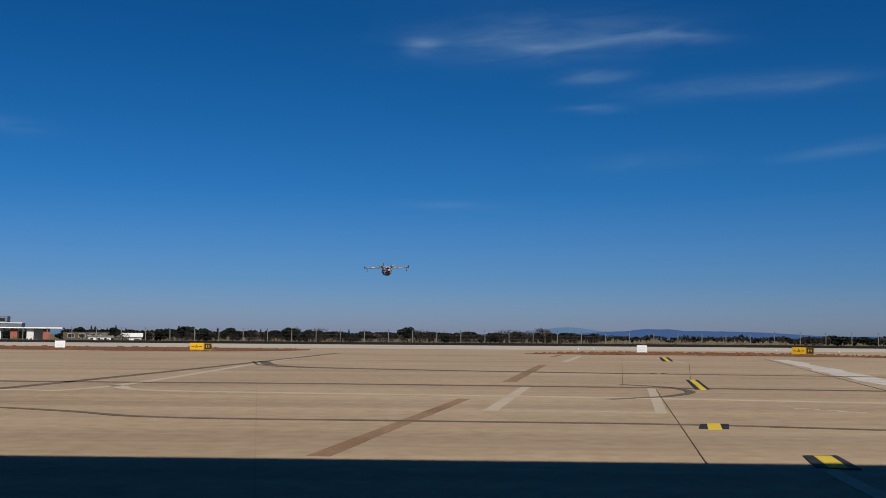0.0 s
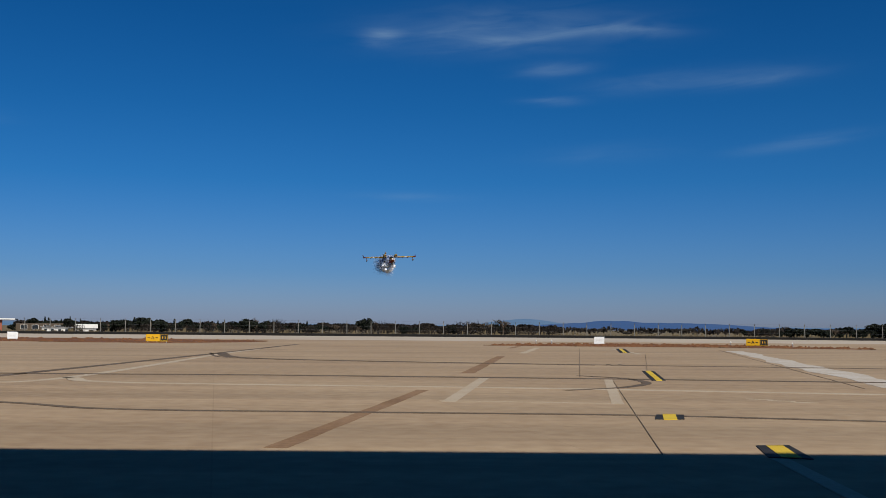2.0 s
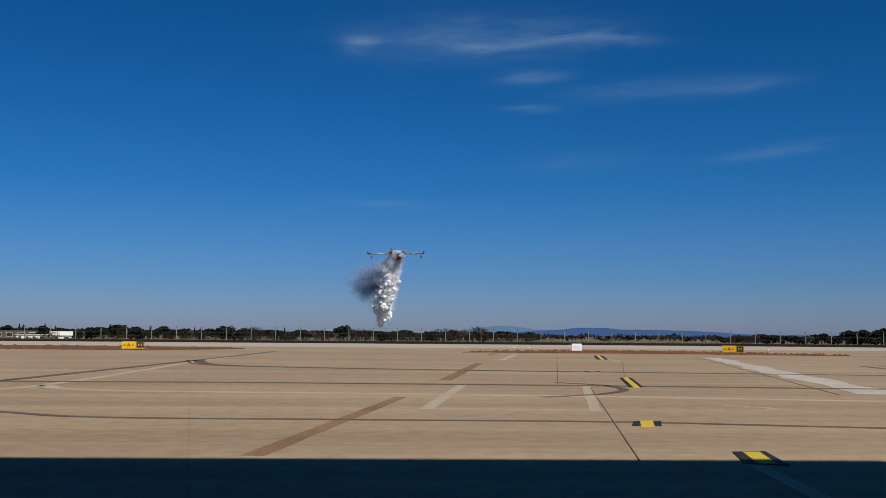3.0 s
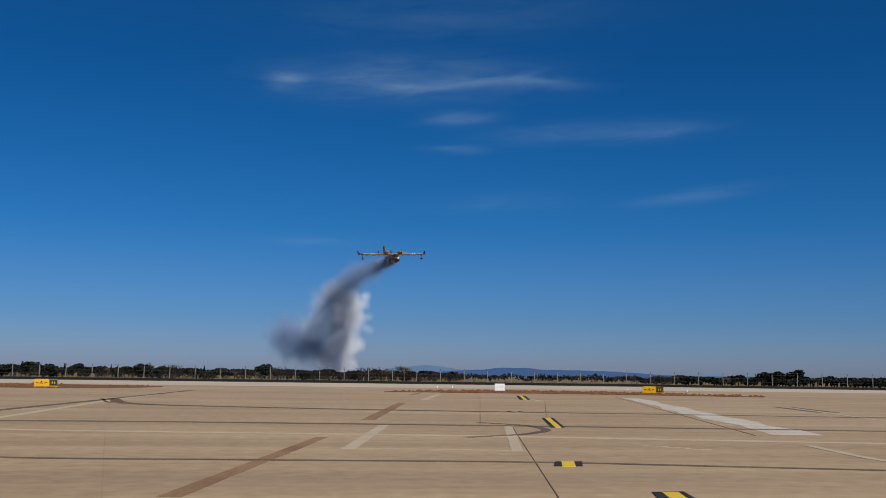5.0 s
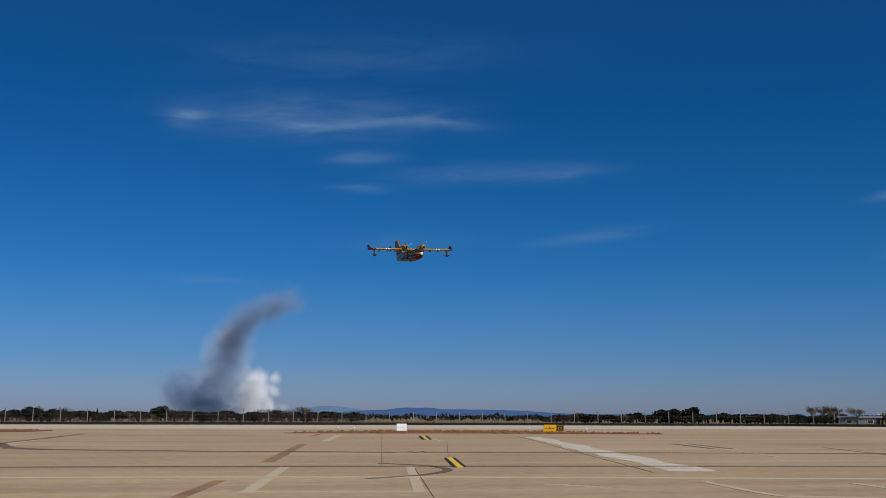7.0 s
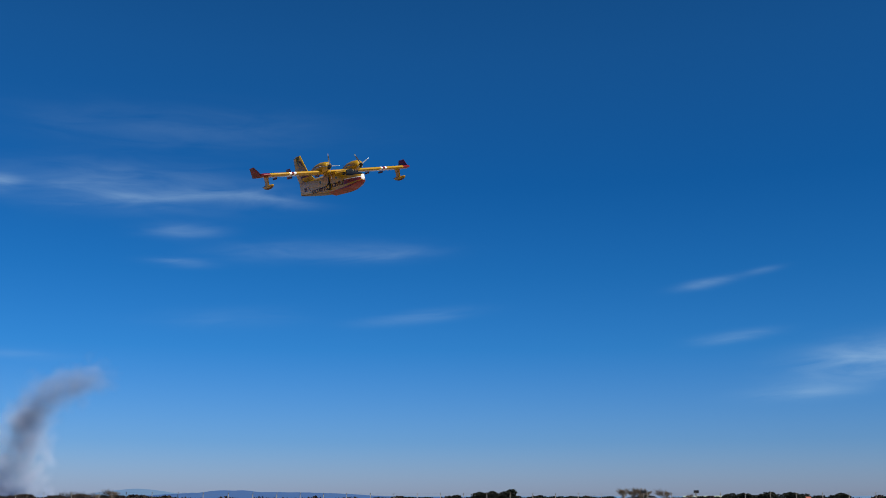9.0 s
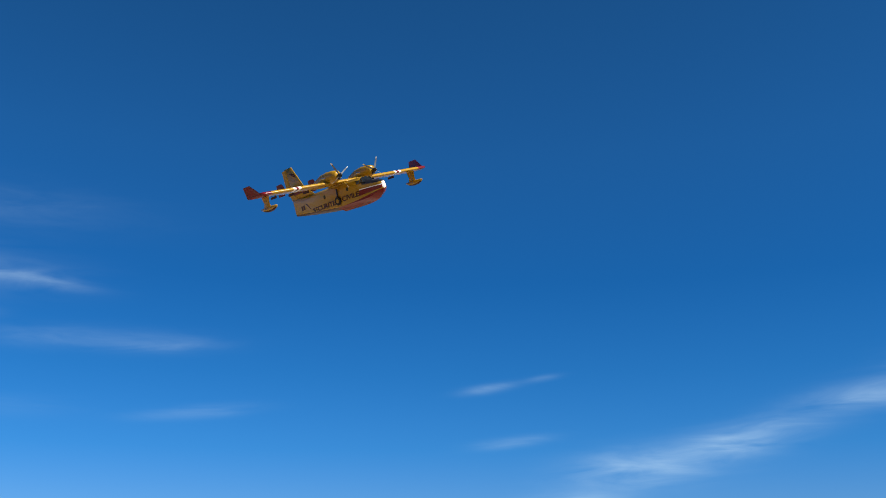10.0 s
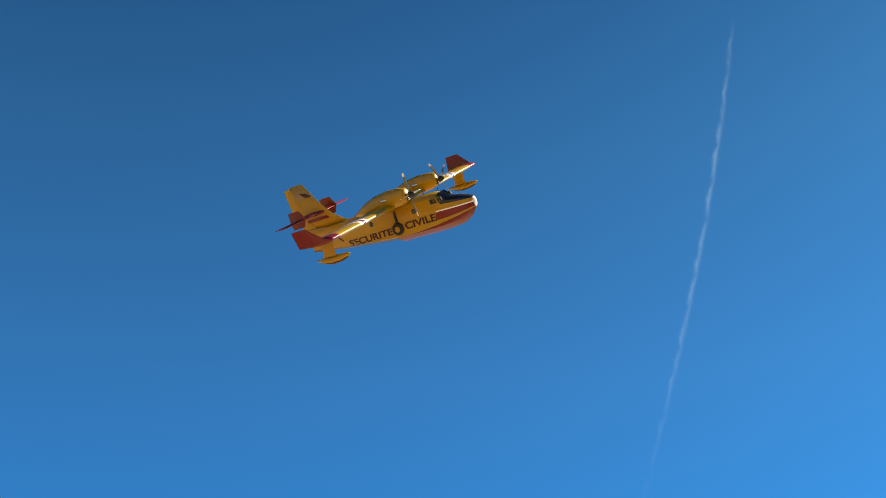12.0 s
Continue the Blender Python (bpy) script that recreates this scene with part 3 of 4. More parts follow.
# reeds and dry grass along the fence
bm = bmesh.new()
for p, a in along(FENCE, .35):
    for _ in range(2):
        q = Vector((p.x, p.y, -.06)) + Vector((random.uniform(-1, 1), random.uniform(.5, 9), 0))
        h = random.uniform(.4, 1.1) * (1.4 if random.random() < .12 else .8)
        w = random.uniform(.15, .4)
        v = [bm.verts.new(q + Vector(k)) for k in ((-w, 0, 0), (w, .1, 0), (w * .4, 0, h), (-w * .6, .1, h * .8), (0, w, 0))]
        bm.faces.new((v[0], v[1], v[2], v[3])), bm.faces.new((v[1], v[4], v[2])), bm.faces.new((v[4], v[0], v[3]))
tagged(part("dry_grass", bm, M_REED, None, "strip of dry pale grass and reeds behind the fence"), category="grass", kind="stuff")

# thicket of far brush that closes the gaps under the trees
bm = bmesh.new()
for _ in range(20000):
    a = radians(random.uniform(-20, 52))
    if 8.8 < math.degrees(a) < 18.2 and random.random() < .75:
        continue
    r = random.uniform(300, 330)
    h = random.uniform(.3, 1) ** .6 * (1.7 + 1.1 * noise.noise((math.degrees(a) * 1.1, 2, 0)) + (.8 if a < radians(8.5) else .3))
    leaf_clumps(bm, 1, lambda: Vector((r * math.sin(a), r * math.cos(a), h)), .5)
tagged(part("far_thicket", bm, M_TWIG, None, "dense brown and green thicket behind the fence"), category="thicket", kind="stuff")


# far hills
def ridge(name, rng, a0, a1, height, mat, label, seed, n=90):
    rows = []
    for i in range(n + 1):
        a = radians(a0 + (a1 - a0) * i / n)
        az_ = math.degrees(a)
        h = height(az_) + 2.2 * noise.noise((az_ * .9, seed, 0)) + 1.2 * noise.noise((az_ * 3.1, seed, 5))
        d = Vector((math.sin(a), math.cos(a), 0))
        rows.append([d * (rng - 250) + Vector((0, 0, -3)), d * (rng - 120) + Vector((0, 0, h * .55)), d * rng + Vector((0, 0, max(h, 2))), d * (rng + 150) + Vector((0, 0, -3))])
    structure(name, loft(rows, closed=False, cap=False), mat, label, "hill", True)


ridge("hill_1", 3900, 4.0, 25, lambda a: 16 * math.exp(-((a - 13.2) / 5.6) ** 4) + 7 * math.exp(-((a - 11.6) / 1.3) ** 4) + 12, M_HILL, "long low wooded hill in the distance, tinted blue as by haze", 3)
ridge("hill_2", 4350, -3, 13, lambda a: 30 * math.exp(-((a - 6.8) / 2.2) ** 2) + 14, M_HILL2, "far ridge with pale blue haze in its colour", 8)
ridge("hill_3", 4300, -28, -2, lambda a: 15, M_HILL2, "faint ridge on the horizon, haze in its colour", 12)
ridge("hill_4", 4300, 19, 56, lambda a: 16, M_HILL2, "faint ridge on the horizon, haze in its colour", 17)


# buildings beyond the fence
def windows(ob, xs, y, z0, z1, w):
    for x in xs:
        f = part("window", boxed(x - w / 2, y - .06, z0, x + w / 2, y + .02, z1), M_WALLW, ob)
        part("pane", boxed(x - w / 2 + .06, y - .08, z0 + .06, x + w / 2 - .06, y - .05, z1 - .06), M_SHADEW, f)


def terminal():
    a = radians(-23.4)
    ob = empty("terminal_building", pose(252 * math.sin(a), 252 * math.cos(a), -.06, 0, 0, 18), label="airport terminal with grey flat roofs and red columns", category="building")
    ob.scale = (1.2, 1.2, 1.25)
    part("hall", boxed(-22, 0, 0, 9.5, 14, 2.2), M_WALLW, ob)
    part("roof", boxed(-23, -2.2, 2.2, 12.5, 15, 2.5), M_ROOF, ob, "grey flat canopy roof")
    part("fascia", boxed(-23.1, -2.32, 2.28, 12.6, -2.2, 2.48), M_WHITE, ob, "white roof edge")
    part("upper_roof", boxed(-23, 2, 2.5, 5.2, 12, 3.3), M_ROOF, ob, "grey upper roof")
    part("roof_edge", boxed(-23.1, 1.88, 3.16, 5.3, 2, 3.34), M_WALLW, ob, "pale upper roof edge")
    part("roof_block", boxed(-20, 3, 3.3, 2.6, 10, 4.5), M_ROOF, ob, "grey roof block")
    part("louvre", boxed(-19.5, 2.92, 3.6, 2.2, 3.0, 4.1), M_SHADEW, ob, "dark louvre band")
    for i in range(12):
        x = -21 + i * 2.8
        part("column", boxed(x - .6, -1.7, 0, x + .6, -1.1, 2.2), M_WALLR if i % 2 else M_WALLW, ob, "red rendered column" if i % 2 else "pale rendered column")
    windows(ob, [-19.6 + i * 2.8 for i in range(10)], 0, .4, 1.8, 1.3)
    part("wing", boxed(12.6, 3, 0, 23, 10, 1.7), M_BARK, ob, "dark low side wing")
    windows(ob, [14 + i * 2 for i in range(4)], 3, .6, 1.4, 1.2)


def house(name, az, rng, w, d, h, wall, roof, pitch, label, n):
    a = radians(az)
    ob = empty(name, pose(rng * math.sin(a), rng * math.cos(a), -.06, 0, 0, -az), label=label, category="building")
    part("wall", boxed(-w / 2, 0, 0, w / 2, d, h), wall, ob)
    r = [[(-w / 2 - .3, -.3, h), (-w / 2 - .3, d / 2, h + pitch), (-w / 2 - .3, d + .3, h)], [(w / 2 + .3, -.3, h), (w / 2 + .3, d / 2, h + pitch), (w / 2 + .3, d + .3, h)]]
    part("roof", loft(r), roof, ob)
    windows(ob, [-w / 2 + (i + .5) * w / n for i in range(n)], 0, h * .3, h * .75, min(1.2, w / n * .5))


terminal()
house("long_shed", -17.85, 236, 7, 4, 1.25, M_WALLW, M_WALLW, .1, "long low white shed behind the fence", 5)
house("white_tent", -16.55, 240, 4.2, 4, 1.1, M_WALLW, M_WALLW, .9, "small white building with a pale pitched roof", 2)
house("green_shed", 36.6, 330, 13, 8, 2.6, M_GREENW, M_GREENW, .3, "long pale green industrial shed", 7)
house("white_house", 41.3, 250, 3.4, 4, 1.6, M_WALLW, M_WALLR, .8, "small white house between trees", 2)
house("white_house", 47.2, 250, 3.0, 4, 1.5, M_WALLW, M_WALLR, .7, "small white house between trees", 2)
house("dark_barn", 34.6, 246, 8.5, 4, 1.8, M_ROOF, M_ROOF, .4, "dark low barn in front of bare trees", 2)
for az_, rng, w in ((13.4, 1100, 12), (15.4, 1200, 14)):
    house("far_building", az_, rng, w, 8, 2.2, M_WALLW, M_ROOF, .6, "far pale building below the hills", 4)
for az_ in (36.1, 33.4):
    a = radians(az_)
    ob = empty("floodlight", pose(236 * math.sin(a), 236 * math.cos(a), -.06, 0, 0, -az_), label="dark floodlight head on a slim pole", category="light")
    part("pole", tube(bmesh.new(), (0, 0, 0), (0, 0, 3.2), .07, .05), M_POST, ob)
    part("head", boxed(-.55, -.2, 3.1, .55, .2, 3.7, bevel=.04), M_BLACK, ob)


# hangar over and behind the eye: its eave casts the shade on the apron
structure("hangar_roof", slab([(-60, -40), (14.2, -40), (14.2, -1.8), (-60, .4)], 16.2, 16.8), M_HANGAR, "dark steel hangar roof above the apron edge", "roof")
structure("wall_south", boxed(-60, -40.4, 0, 14.2, -40, 16.8), M_HANGAR, "dark steel back wall of the hangar", "wall")
structure("wall_west", boxed(-60.4, -40.4, 0, -60, .3, 16.8), M_HANGAR, "dark steel side wall of the hangar", "wall")
structure("wall_east", boxed(14.2, -40.4, 0, 14.6, -20.0, 16.8), M_HANGAR, "dark steel side wall of the hangar", "wall")


# ---- the aircraft: x ahead, y to its left, z up, origin on the keel under the wing ----
# stations: x, keel, chine height, chine half width, top, shoulder half width
HULL = [(7.35, 1.55, 1.69, 0.06, 1.95, 0.05), (7.15, 1.12, 1.41, 0.42, 2.25, 0.36), (6.6, 0.59, 1.05, 0.78, 2.5, 0.68), (5.8, 0.16, 0.73, 1.02, 2.72, 0.88), (5.0, 0.02, 0.63, 1.18, 2.9, 0.98), (4.2, -0.06, 0.57, 1.27, 3.42, 1.02), (3.4, -0.09, 0.56, 1.3, 3.6, 1.1), (2, -0.08, 0.59, 1.3, 3.66, 1.16),
        (0, -0.02, 0.65, 1.3, 3.66, 1.18), (-0.9, -0.03, 0.64, 1.3, 3.66, 1.18), (-1.0, 0.21, 0.76, 1.29, 3.66, 1.18), (-3, 0.38, 0.89, 1.24, 3.66, 1.12), (-5, 0.59, 1.06, 1.08, 3.64, 0.98), (-7, 0.83, 1.24, 0.8, 3.6, 0.74), (-9, 1.12, 1.45, 0.46, 3.62, 0.44), (-10.4, 1.31, 1.58, 0.2, 3.7, 0.22), (-11.2, 1.47, 1.68, 0.08, 3.78, 0.1)]


def station(x):
    for a, b in zip(HULL, HULL[1:]):
        if b[0] <= x <= a[0]:
            u = (a[0] - x) / (a[0] - b[0])
            return [p + (q - p) * u for p, q in zip(a, b)]
    return list(HULL[0] if x > HULL[0][0] else HULL[-1])


def hull_half(x, z):
    _, k, cz, cw, tz, sw = station(x)
    zs = cz + (tz - cz) * .72
    if z <= cz:
        return cw * max(0, (z - k) / (cz - k))
    return cw + (sw - cw) * (z - cz) / (zs - cz) if z < zs else sw


def hull_ring(st):
    x, k, cz, cw, tz, sw = st
    zs = cz + (tz - cz) * .72
    half = [(0, k), (cw * .55, k + (cz - k) * .42), (cw * .97, cz - .03), (cw, cz), (cw * .7 + sw * .3, cz * .7 + zs * .3), (cw * .3 + sw * .7, cz * .3 + zs * .7),
            (sw, zs), (sw * .9, zs + (tz - zs) * .52), (sw * .6, zs + (tz - zs) * .88), (0, tz)]
    return [(x, y, z) for y, z in half] + [(x, -y, z) for y, z in half[-2:0:-1]]


def hull_paint():
    """Yellow with a red forefoot under a swept white line, and a dark keel line aft."""
    m = surface("hull_paint", (.30, .16, .006), (.36, .20, .008), .4, .3, 0, coat=.3)
    t, p = m.node_tree, m.node_tree.nodes["Principled BSDF"]
    co, sep = t.nodes.new("ShaderNodeTexCoord"), t.nodes.new("ShaderNodeSeparateXYZ")
    t.links.new(co.outputs["Object"], sep.inputs[0])

    def calc(op, a, b, c=None):
        n = t.nodes.new("ShaderNodeMath")
        n.operation = op
        for i, v in enumerate((a, b, c)):
            if v is None:
                continue
            if isinstance(v, (int, float)):
                n.inputs[i].default_value = v
            else:
                t.links.new(v, n.inputs[i])
        return n.outputs[0]

    last = p.inputs["Base Color"].links[0].from_socket
    x, z = sep.outputs[0], sep.outputs[2]
    ahead = calc("GREATER_THAN", x, -.95)
    aft = calc("LESS_THAN", x, -.95)
    keel = calc("SUBTRACT", z, calc("MULTIPLY_ADD", x, -.098, .56))
    nose = calc("GREATER_THAN", x, 7.2)
    glare = calc("MULTIPLY", calc("GREATER_THAN", x, 4.3), calc("GREATER_THAN", calc("MULTIPLY_ADD", x, .10, z), 2.86))
    # forefoot below, a red wedge under a white line ahead of the words, a yellow stripe between them
    low = calc("SUBTRACT", z, calc("ADD", calc("MULTIPLY", calc("MULTIPLY", x, x), .012), .64))
    high = calc("SUBTRACT", z, calc("MULTIPLY_ADD", x, -.04, 2.13))
    gap = calc("SUBTRACT", low, calc("MULTIPLY_ADD", x, -.075, .64))
    wedge = calc("MULTIPLY", calc("GREATER_THAN", calc("SUBTRACT", x, calc("MULTIPLY", z, .35)), 3.05), calc("GREATER_THAN", gap, 0))
    for mask, colour in ((calc("MULTIPLY", calc("LESS_THAN", high, 0), wedge), WHITE), (calc("MULTIPLY", calc("LESS_THAN", high, -.11), wedge), RED),
                         (calc("MULTIPLY", calc("LESS_THAN", low, 0), ahead), RED),
                         (calc("MULTIPLY", calc("LESS_THAN", keel, 0), aft), (.05, .012, .01)), (glare, (.012, .012, .013)), (nose, WHITE)):
        mix = t.nodes.new("ShaderNodeMix")
        mix.data_type = "RGBA"
        t.links.new(mask, mix.inputs["Factor"]), t.links.new(last, mix.inputs[6])
        mix.inputs[7].default_value = (*colour, 1)
        last = mix.outputs[2]
    t.links.new(last, p.inputs["Base Color"])
    return m


M_HULL = hull_paint()


def foil(chord, thick, n=9):
    """An aerofoil outline from trailing edge over the top and back, leading edge at 0, x astern negative."""
    up = [(-chord * (.5 + .5 * math.cos(math.pi * (1 - i / n) + math.pi)), 0) for i in range(n + 1)]
    out = []
    for i in range(n + 1):
        c = .5 * (1 + math.cos(math.pi * i / n))
        y = 5 * thick * (.2969 * math.sqrt(c) - .126 * c - .3516 * c * c + .2843 * c ** 3 - .1036 * c ** 4)
        out.append((-c * chord, y * chord * 1.25))
    for i in range(n - 1, 0, -1):
        c = .5 * (1 + math.cos(math.pi * i / n))
        y = 5 * thick * (.2969 * math.sqrt(c) - .126 * c - .3516 * c * c + .2843 * c ** 3 - .1036 * c ** 4)
        out.append((-c * chord, -y * chord * .75))
    return out


def panel(sections, thick, flat=True):
    """A wing or fin from sections (leading edge x, y, z, chord); flat: lies level, else stands."""
    rings = []
    for x, y, z, c in sections:
        rings.append([(x + a, y, z + b) if flat else (x + a, y + b, z) for a, b in foil(c, thick)])
    return loft(rings)


def round_body(stations, n=14):
    """A body of round sections: x, half width, half height, centre z."""
    return loft([[(x, w * math.cos(k * math.tau / n), z + h * math.sin(k * math.tau / n)) for k in range(n)] for x, w, h, z in stations])


def moved(bm, x, y, z):
    bmesh.ops.translate(bm, verts=bm.verts, vec=(x, y, z))
    return bm


def lettering(text, x0, x1, z, height, side, parent):
    cu = bpy.data.curves.new("lettering", "FONT")
    cu.body, cu.size, cu.extrude, cu.offset = text, 1.0, .01, .022
    tmp = new("lettering", cu)
    me = bpy.data.meshes.new_from_object(tmp.evaluated_get(bpy.context.evaluated_depsgraph_get()))
    bpy.data.objects.remove(tmp)
    w = max(v.co.x for v in me.vertices)
    for v in me.vertices:
        u = v.co.x / w
        x = x0 + (x1 - x0) * u
        zz = z + v.co.y / .7 * height
        v.co = Vector((x, side * (hull_half(x, zz) + .03 + v.co.z), zz))
    if side > 0:
        me.flip_normals()
    me.materials.clear()
    me.materials.append(M_LETTER)
    o = new("lettering", me)
    o.parent = parent
    return tagged(o, "dark red capital letters")


def propeller(parent, y):
    hub = part("propeller", round_body([(.42, .02, .02, 0), (.36, .12, .12, 0), (.18, .24, .24, 0), (-.1, .29, .29, 0), (-.16, .27, .27, 0)]), M_BLACK, parent, "four-bladed propeller with dark hub", True)
    for k in range(4):
        m = pose(0, 0, 0, 90 * k, 0, 0)
        bm = panel([(.07, 0, .2, .14), (.10, 0, .6, .22), (.10, 0, 1.2, .24), (.07, 0, 1.66, .20)], .12)
        for v in bm.verts:
            a = radians(58 - 22 * v.co.z)
            v.co.x, v.co.y = v.co.x * math.cos(a) - v.co.y * math.sin(a), v.co.x * math.sin(a) + v.co.y * math.cos(a)
        bmesh.ops.transform(bm, matrix=m, verts=bm.verts)
        part("blade", bm, M_BLADE, hub, "dark propeller blade")
        bm = panel([(.072, 0, 1.662, .202), (.05, 0, 1.97, .15)], .12)
        for v in bm.verts:
            a = radians(58 - 22 * v.co.z)
            v.co.x, v.co.y = v.co.x * math.cos(a) - v.co.y * math.sin(a), v.co.x * math.sin(a) + v.co.y * math.cos(a)
        bmesh.ops.transform(bm, matrix=m, verts=bm.verts)
        part("blade_tip", bm, M_WHITE, hub, "white blade tip")
    return hub


def aircraft():
    ob = empty("water_bomber", label="yellow and red twin-propeller firefighting flying boat in flight", category="aeroplane")
    hull = part("hull", loft([hull_ring(s) for s in HULL]), M_HULL, ob, "yellow boat hull with red forefoot and white line", True)
    hull.data.set_sharp_from_angle(angle=radians(32))
    # cockpit glazing: a band of dark panes with frames
    for y0, y1, x0, x1 in ((.03, .5, 5.0, 4.28), (.54, .92, 4.86, 4.2)):
        for s in (-1, 1):
            bm = bmesh.new()
            ys = [y0, y1, y1, y0]
            v = [bm.verts.new((x, s * y, z)) for x, y, z in ((x0 + .02, y0, 2.86 - .1 * y0), (x0 - .12, y1, 2.80 - .16 * y1), (x1 - .06, y1 * .96, 3.42 - .2 * y1), (x1 + .04, y0, 3.46 - .05 * y0))]
            f = bm.faces.new(v)
            bmesh.ops.translate(bm, verts=bm.verts, vec=(.06, 0, .05))
            up = bmesh.ops.extrude_face_region(bm, geom=[f])
            bmesh.ops.translate(bm, verts=[e for e in up["geom"] if isinstance(e, bmesh.types.BMVert)], vec=(-.1, 0, -.08))
            bmesh.ops.recalc_face_normals(bm, faces=bm.faces)
            part("windscreen", bm, M_GLASS, ob, "dark windscreen pane")
    for s in (-1, 1):
        for x0, x1 in ((4.75, 4.2), (4.1, 3.45)):
            z0, z1 = 2.66, 3.12
            rows = [[(x, s * (hull_half(x, z) + d), z) for x, z in ((x0, z0), (x1, z0), (x1, z1), (x0 - .15, z1))] for d in (.03, -.04)]
            part("side_window", loft(rows), M_GLASS, ob, "dark cockpit side window")
        for x in (1.6, -3.2):
            rows = [[(x + .22 * math.cos(k * .785), s * (hull_half(x, 2.5) + d), 2.55 + .26 * math.sin(k * .785)) for k in range(8)] for d in (.03, -.04)]
            part("cabin_window", loft(rows), M_GLASS, ob, "small dark cabin window")
        # wheel folded against the hull side
        wheel = part("wheel", loft([[(-.5 + r * math.cos(k * .3927), s * y, 1.45 + r * math.sin(k * .3927)) for k in range(16)] for y, r in ((1.2, .56), (1.42, .58), (1.5, .5), (1.5, .3))]), M_RUBBER, ob, "black main wheel folded against the hull")
        part("hub", loft([[(-.5 + r * math.cos(k * .3927), s * y, 1.45 + r * math.sin(k * .3927)) for k in range(16)] for y, r in ((1.49, .29), (1.53, .24))]), M_YELLOW, wheel, "yellow wheel hub")
        leg = tube(bmesh.new(), (-.5, s * 1.3, 1.5), (-.35, s * 1.28, 3.0), .13, .1)
        part("gear_leg", leg, M_BLACK, ob, "dark landing gear leg")
        lettering("SECURITE" if s < 0 else "CIVILE", *((-6.4, -1.2) if s < 0 else (3.6, .25)), *((1.1, .6) if s < 0 else (1.2, .62)), s, ob)
        lettering("CIVILE" if s < 0 else "SECURITE", *((.25, 3.6) if s < 0 else (-1.2, -6.4)), *((1.2, .62) if s < 0 else (1.1, .6)), s, ob)
        # dark swoosh before the words and the fleet number as bars
        rows = [[(x, s * (hull_half(x, z) + d), z) for x, z in ((-6.9, 1.75), (-7.05, 1.75), (-8.05, 2.6), (-7.8, 2.6))] for d in (.03, -.02)]
        part("swoosh", loft(rows), M_LETTER, ob, "dark painted swoosh")
        for x in (-8.45, -9.0):
            rows = [[(xx, s * (hull_half(xx, z) + d), z) for xx, z in ((x, 1.9), (x - .36, 1.92), (x - .36, 2.5), (x, 2.5))] for d in (.03, -.02)]
            part("fleet_mark", loft(rows), M_LETTER, ob, "dark painted block")
        # engine above the wing
        nac = part("engine_nacelle", moved(round_body([(2.72, .42, .44, .06), (2.6, .58, .62, .05), (1.9, .72, .80, .03), (.8, .78, .88, .02), (-.6, .72, .82, -.06), (-1.8, .52, .58, -.2), (-2.9, .2, .2, -.36), (-3.3, .04, .04, -.4)]), 0, s * 3.0, 4.32), M_YELLOW, ob, "yellow engine nacelle on the wing", True)
        part("air_intake", moved(round_body([(2.76, .26, .13, -.36), (2.5, .30, .18, -.38), (1.6, .26, .2, -.36)], 10), 0, s * 3.0, 4.32), M_BLACK, nac, "dark air intake")
        for e in (-1, 1):
            part("exhaust", tube(bmesh.new(), (1.0, s * 3.0 + e * .58, 4.42), (.35, s * 3.0 + e * .80, 4.5), .15, .13), M_METAL, nac, "metal exhaust stub")
        # winglet and float
        part("winglet", panel([(.95, s * 14.02, 3.72, 2.95), (.62, s * 14.1, 4.1, 2.6), (-.55, s * 14.36, 5.22, 1.4)], .07, False), M_RED, ob, "red upright wing tip")
        strut = part("float_strut", panel([(.35, s * 12.6, 3.62, 1.5), (.2, s * 12.6, 2.75, 1.1), (.3, s * 12.6, 2.1, 1.5)], .13, False), M_YELLOW, ob, "yellow float strut")
        fl = [(1.55, .05, .05, 2.1), (1.3, .2, .2, 2.06), (.6, .31, .31, 1.98), (-.3, .33, .33, 1.96), (-1.1, .25, .25, 2.05), (-1.8, .05, .06, 2.2)]
        bm = moved(round_body(fl, 12), 0, s * 12.6, 0)
        part("float", bm, M_YELLOW, strut, "yellow stabilising float", True)
        part("float_keel", moved(round_body([(x * .98, w * .86, h * .55, z - h * .55) for x, w, h, z in fl], 12), 0, s * 12.6, 0), M_LETTER, strut, "dark float bottom", True)
        # flap fairings under the wing
        for y in (5.0, 7.4, 10.2):
            part("flap_hinge", boxed(-2.5, s * y - .05, 3.3, -1.3, s * y + .05, 3.6, bevel=.03), M_LETTER, ob)
        # tail
        part("finlet", panel([(-9.15, s * 2.75, 4.35, 1.35), (-8.75, s * 2.75, 5.1, 1.85), (-9.25, s * 2.75, 6.0, 1.25)], .08, False), M_RED, ob, "red upright finlet on the tailplane")
    part("wing", panel([(1.3, -14.05, 3.72, 3.3), (1.34, -13.6, 3.72, 3.5), (1.34, 0, 3.66, 3.5), (1.34, 13.6, 3.72, 3.5), (1.3, 14.05, 3.72, 3.3)], .16), M_WING, ob, "long straight yellow wing with red and white bands", True)
    part("wing_root", moved(boxed(-2.3, -1.15, 3.3, 1.2, 1.15, 3.7, bevel=.15), 0, 0, 0), M_YELLOW, ob)
    tail = part("tailplane", panel([(-9.15, -5.5, 5.02, 1.45), (-8.6, 0, 5.02, 2.1), (-9.15, 5.5, 5.02, 1.45)], .11), M_RED, ob, "red tailplane", True)
    part("fin", panel([(-6.0, 0, 3.4, 3.9), (-7.6, 0, 4.6, 3.0), (-8.3, 0, 5.4, 2.7), (-9.85, 0, 8.15, 1.6)], .11, False), M_YELLOW, ob, "yellow tail fin", True)
